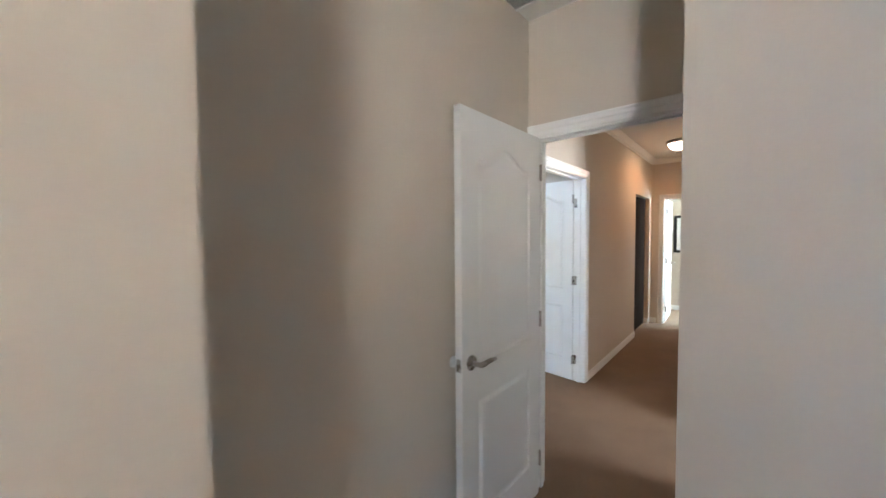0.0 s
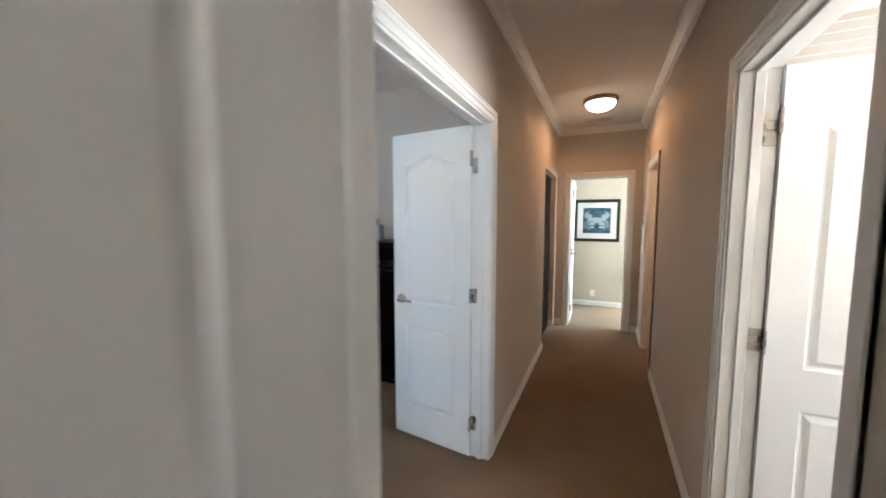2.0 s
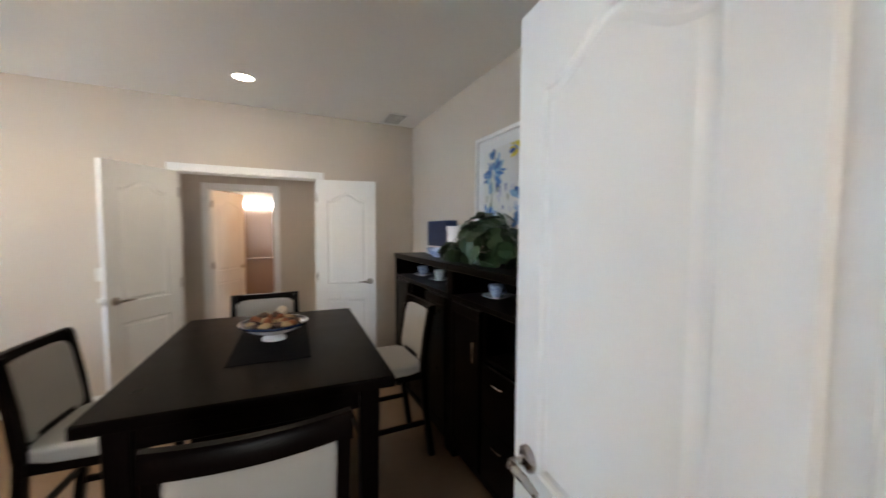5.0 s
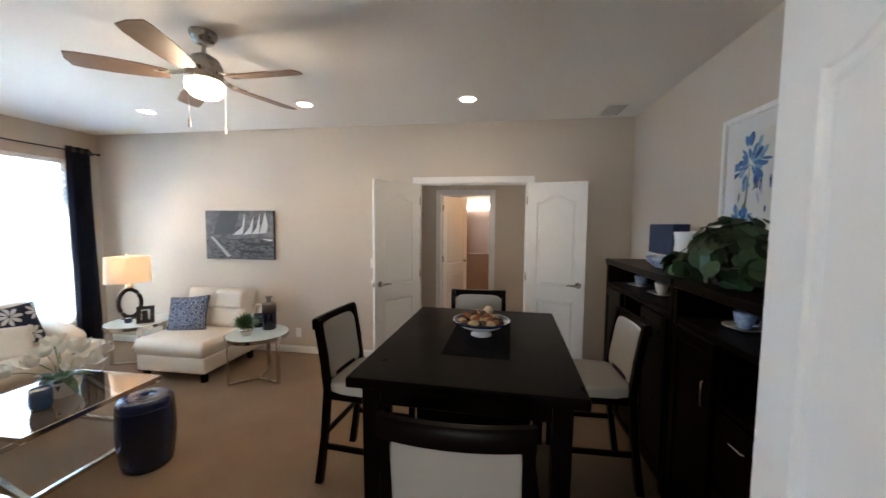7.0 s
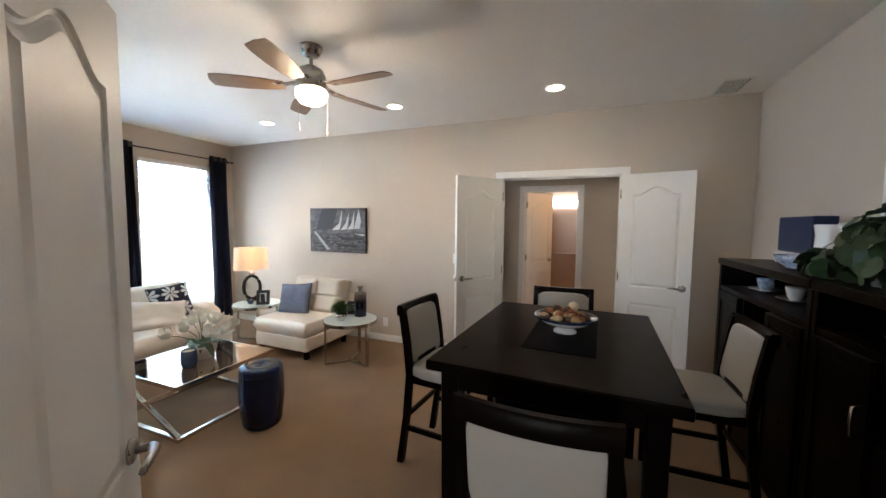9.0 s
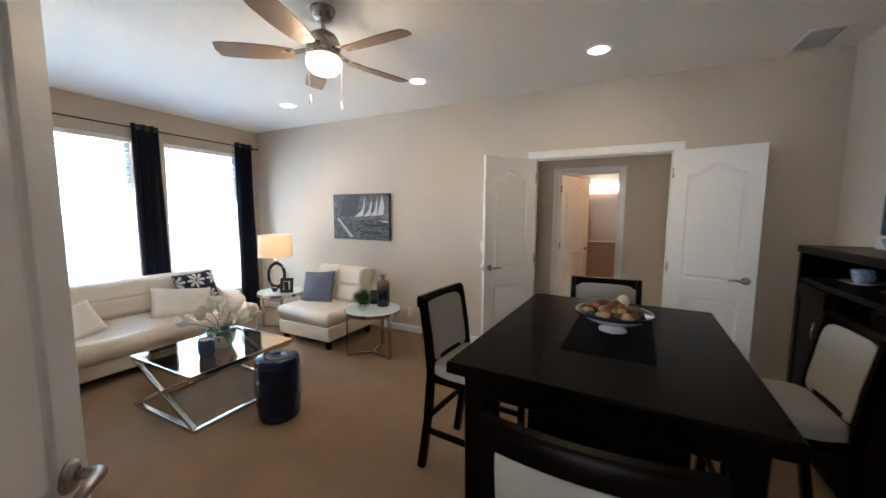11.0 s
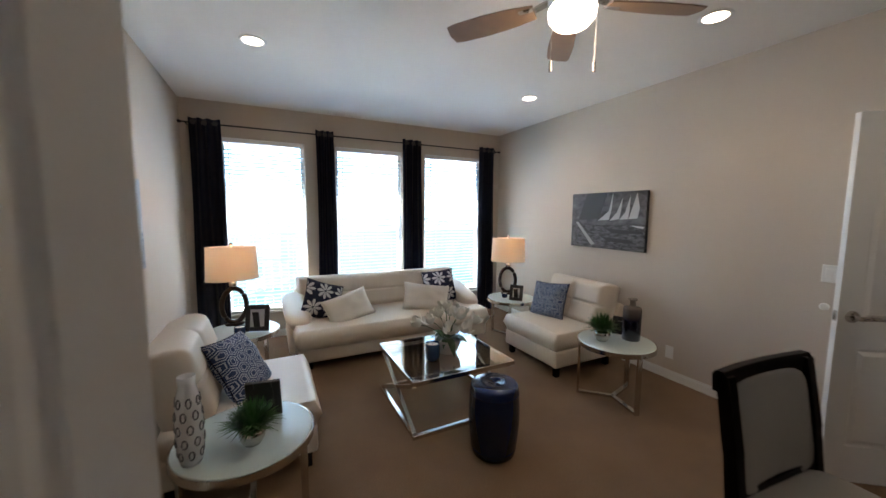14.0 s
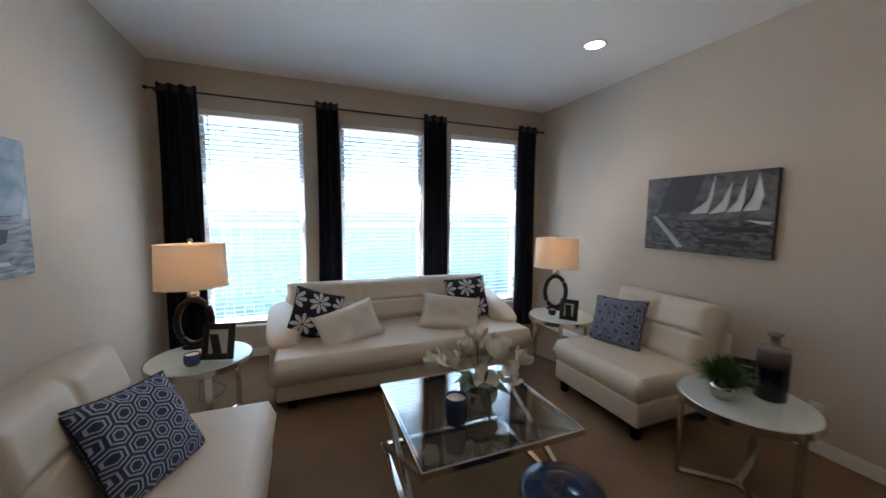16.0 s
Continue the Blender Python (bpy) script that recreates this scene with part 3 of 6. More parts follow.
for k in range(5):
    a = radians(160 + 72 * k)
    spin = Matrix.Rotation(a, 4, "Z")
    arm = bmesh.new()
    bar(arm, (0.085, 0, -0.235), (0.19, 0, -0.262), 0.045, 0.008, 0.002)
    box(arm, 0.17, 0.24, -0.035, 0.035, -0.266, -0.258, 0.003)
    bmesh.ops.transform(arm, matrix=spin, verts=arm.verts)
    part("blade_arm", arm, NICKEL, fan)
    bl = bmesh.new()
    outline = [(0.17, -0.042), (0.28, -0.06), (0.42, -0.069), (0.56, -0.066), (0.605, -0.058), (0.618, 0.0), (0.605, 0.058), (0.56, 0.066), (0.42, 0.069), (0.28, 0.06), (0.17, 0.042)]
    lo = [bl.verts.new((x, y, -0.268)) for x, y in outline]
    hi = [bl.verts.new((x, y, -0.262)) for x, y in outline]
    bl.faces.new(lo[::-1])
    bl.faces.new(hi)
    for i in range(len(lo)):
        j = (i + 1) % len(lo)
        bl.faces.new((lo[i], lo[j], hi[j], hi[i]))
    bmesh.ops.transform(bl, matrix=spin @ pose(0, 0, -0.262) @ pose(0, 0, 0, 12, 0, 0) @ pose(0, 0, 0.262), verts=bl.verts)
    part("blade", bl, FANWOOD, fan, "dark walnut fan blade")
for dx, dy in ((-0.085, 0.06), (0.09, -0.03)):
    b = bmesh.new()
    rod(b, (dx, dy, -0.52), (dx, dy, -0.28), 0.0013, None, 6)
    rod(b, (dx, dy, -0.568), (dx, dy, -0.52), 0.007, 0.006, 10)
    part("pull_chain", b, NICKEL, fan, "pull chain with a small weight")


VENTBACK = material("grey_duct_paint", (0.45, 0.44, 0.42), 0.8, var=0.1, scale=9)


def vent(m, w, l, label):
    v = thing("ceiling_vent", m, label, "vent")
    b = bmesh.new()
    for q in ((-l / 2, l / 2, -w / 2, -w / 2 + 0.022), (-l / 2, l / 2, w / 2 - 0.022, w / 2), (-l / 2, -l / 2 + 0.022, -w / 2 + 0.022, w / 2 - 0.022), (l / 2 - 0.022, l / 2, -w / 2 + 0.022, w / 2 - 0.022)):
        box(b, *q, -0.008, 0.0, 0.002)
    part("vent_frame", b, TRIM, v)
    part("backing", box(bmesh.new(), -l / 2 + 0.02, l / 2 - 0.02, -w / 2 + 0.02, w / 2 - 0.02, -0.002, 0.0), VENTBACK, v)
    n = int((w - 0.05) / 0.017)
    sm_ = mesh_of(turned(bmesh.new(), pose(0, 0, 0, 35, 0, 0), lambda q_: box(q_, -l / 2 + 0.02, l / 2 - 0.02, -0.0075, 0.0075, -0.001, 0.001)), "slat", TRIM)
    for k in range(n):
        o = new("slat", sm_)
        o.parent = v
        o.location = (0, -w / 2 + 0.032 + 0.017 * k, -0.006)


vent(pose(-3.85, 3.685, H, 0, 0, 0), 0.22, 0.37, "white louvred ceiling vent near the corner")
vent(pose(0.32, 5.86, H), 0.15, 0.30, "white louvred ceiling vent in the hall")
vent(pose(0.21, 1.13, H), 0.20, 0.35, "white louvred ceiling vent in the entry nook")


def switch_plate(m, label, outlet=False, name="light_switch", gangs=1):
    s = thing(name, m, label, "outlet" if outlet else "light switch")
    half = 0.036 + 0.023 * (gangs - 1)
    part("plate", box(bmesh.new(), -half, half, 0.0, 0.006, -0.058, 0.058, 0.003), PLASTIC, s)
    if outlet:
        for z in (-0.026, 0.014):
            part("socket", box(bmesh.new(), -0.015, 0.015, 0.0055, 0.0085, z, z + 0.024, 0.003), PLASTIC, s)
    else:
        for k in range(gangs):
            x = 0.046 * (k - (gangs - 1) / 2)
            part("rocker", box(bmesh.new(), x - 0.016, x + 0.016, 0.0055, 0.0095, -0.033, 0.033, 0.002), PLASTIC, s)
    return s


def bumper(m):
    b = thing("door_stop", m, "small round white wall door stop", "door stop")
    part("disc", turned(bmesh.new(), pose(0, 0, 0, -90, 0, 0), lambda q_: lathe(q_, [(0.0, 0.0), (0.025, 0.0), (0.024, 0.008), (0.014, 0.012), (0.0, 0.008)], 20)), PLASTIC, b, "", True)


switch_plate(pose(-4.09, 1.19, 1.13, 0, 0, -90), "white double rocker light switch on the wall", gangs=2)
switch_plate(pose(-4.09, 0.20, 0.25, 0, 0, -90), "white wall outlet above the baseboard", True, "wall_outlet")
switch_plate(pose(0.276, 7.60, 0.22, 0, 0, 180), "white wall outlet above the baseboard", True, "wall_outlet")
switch_plate(pose(0.86, 6.02, 1.12, 0, 0, 90), "white rocker light switch on the hall wall")
switch_plate(pose(0.87, 1.235, 1.13, 0, 0, 90), "white rocker light switch in the entry nook")
bumper(pose(-4.09, 1.16, 0.91, 0, 0, -90))
bumper(pose(0.06, 0.66, 0.96, 0, 0, -90))
th = thing("thermostat", pose(0.86, 6.02, 1.47, 0, 0, 90), "small grey wall thermostat in the hall", "thermostat")
part("body", box(bmesh.new(), -0.045, 0.045, 0, 0.022, -0.045, 0.045, 0.005, 2), material("grey_plastic", (0.42, 0.41, 0.4), 0.5, var=0.05, scale=8), th)
part("screen", box(bmesh.new(), -0.026, 0.026, 0.0215, 0.0235, -0.012, 0.026, 0.001), BLACK, th)

# bathroom vanity light and wall beyond the far door
BATHGLOW = glowing("vanity_light_glow", (0.92, 0.96, 1.0), 1.4)
vl = thing("vanity_light", pose(-7.62, 2.18, 1.98), "bright bar vanity light on the bathroom wall", "wall light")
part("backplate", box(bmesh.new(), 0, 0.025, -0.32, 0.32, -0.045, 0.045, 0.006), NICKEL, vl)
part("shade", turned(bmesh.new(), pose(0.075, 0, 0, 90, 0, 0), lambda q_: lathe(q_, [(0.0, -0.30), (0.05, -0.295), (0.056, -0.28), (0.056, 0.28), (0.05, 0.295), (0.0, 0.30)], 24)), BATHGLOW, vl, "lit frosted bar shade", "auto")
# Added lamp without a fixture, out of view, to brighten the ajar door.
lamp("bath_unseen_lamp", "POINT", pose(-6.25, 2.92, 2.0), BATH_W, WARM, radius=0.12)
PEACH = material("peach_bath_panel", (0.40, 0.29, 0.23), 0.25, var=0.1, scale=2)
part_p = thing("shower_panel", pose(-7.62, 2.2, 0.0), "glossy peach shower surround panel", "shower panel")
part("panel", box(bmesh.new(), 0.0, 0.03, -0.6, 0.9, 0.002, 1.88, 0.006), PEACH, part_p)
part("ledge", box(bmesh.new(), 0.03, 0.07, -0.6, 0.9, 0.96, 0.99, 0.006), PEACH, part_p)

# ---------------------------------------------------------------- fabrics and finishes
ESPRESSO = material("espresso_wood", (0.0040, 0.0023, 0.0019), 0.30, var=0.35, scale=7, fine=0.25, fine_scale=70, bump=0.05, spec=0.04)
CREAM = material("cream_leather", (0.72, 0.64, 0.54), 0.42, var=0.08, scale=5, fine=0.10, fine_scale=220, bump=0.25)
CHAIRLEATHER = material("cream_chair_vinyl", (0.38, 0.36, 0.325), 0.34, var=0.08, scale=5, fine=0.08, fine_scale=240, bump=0.2)
NAVYCLOTH = material("navy_curtain_cloth", (0.006, 0.011, 0.036), 0.9, var=0.25, scale=6, fine=0.3, fine_scale=300, bump=0.3, sheen=0.05)
NAVYGLAZE = material("navy_ceramic_glaze", (0.004, 0.014, 0.056), 0.16, var=0.2, scale=9, coat=0.0)
WHITECLOTH = material("white_linen", (0.78, 0.75, 0.70), 0.8, var=0.07, scale=8, fine=0.15, fine_scale=350, bump=0.35)
TABLEGLASS = glassy("clear_table_glass", (0.70, 0.78, 0.82), 0.0, 1.62)
TABLEGLASS.node_tree.nodes["Principled BSDF"].inputs["Coat Weight"].default_value = 1.0
TABLEGLASS.node_tree.nodes["Principled BSDF"].inputs["Coat IOR"].default_value = 1.7
FROST = material("frosted_white_glass", (0.62, 0.72, 0.70), 0.10, var=0.05, scale=4, coat=0.5)
PORCELAIN = material("white_porcelain", (0.8, 0.8, 0.8), 0.15, var=0.04, scale=10, coat=0.4)
BLUEPORCELAIN = material("blue_patterned_porcelain", (0.55, 0.62, 0.75), 0.18, var=0.75, scale=38, dark=(0.05, 0.10, 0.32), coat=0.4)
LEAF = material("dark_green_leaf", (0.05, 0.105, 0.045), 0.45, var=0.5, scale=12, dark=(0.015, 0.04, 0.018), object_random=0.3)
GRASS = material("bright_green_grass", (0.045, 0.125, 0.03), 0.5, var=0.4, scale=20)
PETAL = material("white_petal", (0.80, 0.79, 0.72), 0.6, var=0.12, scale=25, dark=(0.68, 0.7, 0.5))
BLACKWOOD = material("black_picture_frame", (0.015, 0.014, 0.014), 0.35, var=0.2, scale=15)
PAPER = material("photo_paper", (0.7, 0.7, 0.68), 0.4, var=0.3, scale=14, dark=(0.25, 0.26, 0.27))


def cell_cloth(name, kind):
    """Printed cloth: 'hex' rings on navy, or 'bloom' large white petals on navy."""
    m = bpy.data.materials.new(name)
    m.use_nodes = True
    n, l = m.node_tree.nodes, m.node_tree.links
    b = n["Principled BSDF"]
    b.inputs["Roughness"].default_value = 0.85
    uv = n.new("ShaderNodeTexCoord")
    sep = n.new("ShaderNodeSeparateXYZ")
    l.new(uv.outputs["UV"], sep.inputs[0])

    def math_(op, a, b_=None, c=None):
        q_ = n.new("ShaderNodeMath")
        q_.operation = op
        for i, v in enumerate((a, b_, c)):
            if v is None:
                continue
            if isinstance(v, (int, float)):
                q_.inputs[i].default_value = v
            else:
                l.new(v, q_.inputs[i])
        return q_.outputs[0]

    def hexdist(u, v):
        au, av = math_("ABSOLUTE", u), math_("ABSOLUTE", v)
        return math_("MAXIMUM", math_("ADD", math_("MULTIPLY", au, 0.5), math_("MULTIPLY", av, 0.866)), au)

    x, y = sep.outputs[0], sep.outputs[1]
    if kind == "hex":
        k = 5.0
        X, Y = math_("MULTIPLY", x, k), math_("MULTIPLY", y, k * 1.15)
        u1 = math_("SUBTRACT", math_("FLOORED_MODULO", X, 1.0), 0.5)
        v1 = math_("SUBTRACT", math_("FLOORED_MODULO", Y, 1.732), 0.866)
        u2 = math_("SUBTRACT", math_("FLOORED_MODULO", math_("ADD", X, 0.5), 1.0), 0.5)
        v2 = math_("SUBTRACT", math_("FLOORED_MODULO", math_("ADD", Y, 0.866), 1.732), 0.866)
        d = math_("MINIMUM", hexdist(u1, v1), hexdist(u2, v2))
        r1 = math_("COMPARE", d, 0.40, 0.036)
        r2 = math_("COMPARE", d, 0.23, 0.032)
        fac = math_("MINIMUM", math_("ADD", r1, r2), 1.0)
        light, deep = (0.42, 0.47, 0.55, 1), (0.022, 0.05, 0.13, 1)
    else:
        k = 2.1
        X, Y = math_("MULTIPLY", x, k), math_("MULTIPLY", y, k)
        row = math_("FLOOR", Y)
        X = math_("ADD", X, math_("MULTIPLY", row, 0.5))
        u = math_("SUBTRACT", math_("FLOORED_MODULO", X, 1.0), 0.5)
        v = math_("SUBTRACT", math_("FLOORED_MODULO", Y, 1.0), 0.5)
        r = math_("SQRT", math_("ADD", math_("MULTIPLY", u, u), math_("MULTIPLY", v, v)))
        a = math_("ARCTAN2", v, u)
        petal = math_("ABSOLUTE", math_("COSINE", math_("MULTIPLY", a, 4.0)))
        edge = math_("ADD", 0.16, math_("MULTIPLY", petal, 0.30))
        inside = math_("LESS_THAN", r, edge)
        slit = math_("GREATER_THAN", petal, 0.36)
        hole = math_("GREATER_THAN", r, 0.055)
        fac = math_("MULTIPLY", math_("MULTIPLY", inside, slit), hole)
        light, deep = (0.66, 0.67, 0.68, 1), (0.008, 0.014, 0.045, 1)
    mix = n.new("ShaderNodeMix")
    mix.data_type = "RGBA"
    l.new(fac, mix.inputs["Factor"])
    mix.inputs["A"].default_value, mix.inputs["B"].default_value = deep, light
    l.new(mix.outputs["Result"], b.inputs["Base Color"])
    tex = n.new("ShaderNodeTexNoise")
    tex.inputs["Scale"].default_value = 300
    l.new(uv.outputs["Object"], tex.inputs["Vector"])
    bp = n.new("ShaderNodeBump")
    bp.inputs["Strength"].default_value, bp.inputs["Distance"].default_value = 0.3, 0.003
    l.new(tex.outputs["Fac"], bp.inputs["Height"])
    l.new(bp.outputs["Normal"], b.inputs["Normal"])
    return m


HEX = cell_cloth("navy_hexagon_print", "hex")
BLOOM = cell_cloth("navy_floral_print", "bloom")

# ---------------------------------------------------------------- dining set
TT = 0.943
table = thing("dining_table", pose(-2.148, 2.48, 0, 0, 0, -2.5), "dark espresso wood counter-height dining table", "table")
part("tabletop", box(bmesh.new(), -0.661, 0.661, -0.493, 0.493, TT - 0.045, TT, 0.008, 2), ESPRESSO, table)
for q in ((-0.57, 0.57, -0.43, -0.405), (-0.57, 0.57, 0.405, 0.43), (-0.59, -0.565, -0.405, 0.405), (0.565, 0.59, -0.405, 0.405)):
    part("apron_rail", box(bmesh.new(), *q, TT - 0.14, TT - 0.045, 0.002), ESPRESSO, table)
for x in (-0.57, 0.57):
    for y in (-0.40, 0.40):
        b = bmesh.new()
        lg = box(b, x - 0.04, x + 0.04, y - 0.04, y + 0.04, 0.0, TT - 0.05, 0.004)
        for v in b.verts:
            if v.co.z < 0.1:
                v.co.x, v.co.y = x + (v.co.x - x) * 0.8, y + (v.co.y - y) * 0.8
        part("leg", b, ESPRESSO, table)
part("storage_base", box(bmesh.new(), -0.22, 0.22, -0.30, 0.30, 0.16, TT - 0.14, 0.006), ESPRESSO, table)
part("plinth", box(bmesh.new(), -0.30, 0.30, -0.36, 0.36, 0.0, 0.16, 0.006), ESPRESSO, table)


def dining_chair(m, label):
    """Counter-height chair: faces +x, its back at x = -0.2."""
    c = thing("dining_chair", m, label, "chair", "chairs round the dining table")
    SH, W = 0.60, 0.215
    for s in (-1, 1):
        b = bmesh.new()
        pts = [(-0.282, 0.0), (-0.235, SH * 0.55), (-0.215, SH), (-0.235, 0.78), (-0.275, 1.015)]
        prof = [(x, z) for x, z in pts]
        for (x0, z0), (x1, z1) in zip(prof, prof[1:]):
            quads = [b.verts.new(p) for p in ((x0 - 0.021, s * W - 0.018, z0), (x0 + 0.021, s * W - 0.018, z0), (x0 + 0.021, s * W + 0.018, z0), (x0 - 0.021, s * W + 0.018, z0),
                                              (x1 - 0.019, s * W - 0.018, z1), (x1 + 0.019, s * W - 0.018, z1), (x1 + 0.019, s * W + 0.018, z1), (x1 - 0.019, s * W + 0.018, z1))]
            for f in ((0, 1, 5, 4), (1, 2, 6, 5), (2, 3, 7, 6), (3, 0, 4, 7)):
                b.faces.new([quads[i] for i in f])
            if z0 == 0.0:
                b.faces.new(quads[3::-1])
            if z1 > 0.99:
                b.faces.new(quads[4:])
        bmesh.ops.remove_doubles(b, verts=b.verts, dist=0.0004)
        part("back_post", b, ESPRESSO, c)
        f = bmesh.new()
        box(f, 0.155, 0.195, s * W - 0.02, s * W + 0.02, 0.0, SH - 0.055, 0.003)
        part("front_leg", f, ESPRESSO, c)
        part("side_stretcher", bar(bmesh.new(), (-0.25, s * W, 0.24), (0.16, s * W, 0.24), 0.02, 0.032), ESPRESSO, c)
        part("side_rail", bar(bmesh.new(), (-0.205, s * W, SH - 0.035), (0.16, s * W, SH - 0.035), 0.024, 0.05), ESPRESSO, c)
    part("front_stretcher", bar(bmesh.new(), (0.175, -W + 0.02, 0.20), (0.175, W - 0.02, 0.20), 0.02, 0.036), ESPRESSO, c)
    part("rear_stretcher", bar(bmesh.new(), (-0.255, -W + 0.018, 0.30), (-0.255, W - 0.018, 0.30), 0.02, 0.032), ESPRESSO, c)
    part("front_rail", bar(bmesh.new(), (0.175, -W + 0.02, SH - 0.03), (0.175, W - 0.02, SH - 0.03), 0.024, 0.05), ESPRESSO, c)
    # curved top rail
    b = bmesh.new()
    n = 12
    rings = []
    for i in range(n + 1):
        u = -1 + 2 * i / n
        y, x = u * (W + 0.018), -0.283 - 0.022 * (1 - u * u)
        z = 1.005 - 0.006 * (1 - u * u)
        rings.append([b.verts.new((x + dx, y, z + dz)) for dx, dz in ((-0.016, -0.045), (0.022, -0.045), (0.024, 0.008), (0.014, 0.022), (-0.010, 0.022), (-0.02, 0.008))])
    for p, q in zip(rings, rings[1:]):
        for k in range(6):
            b.faces.new((p[k], p[(k + 1) % 6], q[(k + 1) % 6], q[k]))
    b.faces.new(rings[0][::-1])
    b.faces.new(rings[-1])
    part("top_rail", b, ESPRESSO, c, "", "auto")
    part("lower_back_rail", bar(bmesh.new(), (-0.222, -W + 0.016, 0.655), (-0.222, W - 0.016, 0.655), 0.022, 0.03), ESPRESSO, c)
    # padded back between the posts
    b = bmesh.new()
    puff(b, 0.046, 2 * W - 0.036, 0.345, 7.0, 10)
    for v in b.verts:
        z, u = v.co.z, v.co.y / W
        v.co.x += -0.244 - (z - 0.0) * 0.16 - 0.018 * (1 - u * u)
        v.co.z += 0.812
    part("backrest", b, CHAIRLEATHER, c, "padded cream vinyl back", True)
    b = bmesh.new()
    puff(b, 0.43, 2 * W + 0.03, 0.085, 6.0, 12, (-0.012, 0, SH + 0.008))
    part("seat", b, CHAIRLEATHER, c, "padded cream vinyl seat", True)
    return c


ch = dining_chair(pose(-2.265, 1.83, 0, 0, 0, 85), "dark wooden counter chair with cream back, beside the table's long side")
copy_thing(ch, pose(-1.40, 2.47, 0, 0, 0, 180))["label"] = "dark wooden counter chair with cream back, facing the table end"
copy_thing(ch, pose(-2.485, 3.165, 0, 0, 0, -89))["label"] = "dark wooden counter chair with cream seat, turned beside the black cabinets"
copy_thing(ch, pose(-2.90, 2.45, 0, 0, 0, 2))["label"] = "dark wooden counter chair with cream back, at the far table end"

runner = thing("table_mat", pose(-2.14, 2.5, TT, 0, 0, -2.5), "black cloth mat under the bowl", "mat")
part("cloth", box(bmesh.new(), -0.33, 0.31, -0.17, 0.17, 0.0, 0.003, 0.0012), material("black_mat_cloth", (0.0015, 0.0015, 0.003), 0.6, var=0.2, scale=20, spec=0.02), runner)
bowl = thing("footed_bowl", pose(-2.185, 2.505, TT + 0.003), "white and blue footed bowl filled with potpourri", "bowl")
part("bowl", lathe(bmesh.new(), [(0.0, 0.0), (0.062, 0.0), (0.06, 0.01), (0.042, 0.022), (0.06, 0.034), (0.115, 0.052), (0.160, 0.08), (0.168, 0.09), (0.163, 0.092), (0.11, 0.066), (0.0, 0.056)], 40), PORCELAIN, bowl, "white glazed bowl", True)
part("blue_rim", lathe(bmesh.new(), [(0.1605, 0.0785), (0.1695, 0.089), (0.1665, 0.0935), (0.1625, 0.0905)], 40), NAVYGLAZE, bowl, "thin navy glazed rim", True)
POT = [material("potpourri_%s" % nm, col, 0.8, var=0.5, scale=40, bump=0.4, fine_scale=120) for nm, col in (("rust", (0.28, 0.09, 0.03)), ("tan", (0.42, 0.28, 0.14)), ("brown", (0.10, 0.05, 0.03)), ("pale", (0.6, 0.5, 0.36)))]
rng = random.Random(4)
for k in range(46):
    r, a = 0.125 * math.sqrt(rng.random()), rng.random() * 6.283
    s = rng.uniform(0.014, 0.028)
    b = bmesh.new()
    bmesh.ops.create_icosphere(b, subdivisions=2, radius=s)
    for v in b.verts:
        v.co *= 1 + 0.35 * noise.noise(v.co * 60 + Vector((k * 3.1, 0, 0)))
        v.co.z *= 0.7
    bmesh.ops.translate(b, vec=(r * math.cos(a), r * math.sin(a), 0.075 + 0.05 * (1 - (r / 0.13) ** 2) * rng.random() + 0.012), verts=b.verts)
    part("potpourri_piece", b, POT[k % 3], bowl, "", True)
b = bmesh.new()
bmesh.ops.create_icosphere(b, subdivisions=3, radius=0.027)
for v in b.verts:
    v.co *= 1 + 0.15 * noise.noise(v.co * 90)
bmesh.ops.translate(b, vec=(-0.01, 0.04, 0.142), verts=b.verts)
part("pale_ball", b, POT[3], bowl, "pale woven ball", True)

# ---------------------------------------------------------------- black cabinets and what stands on them
HT = 1.30


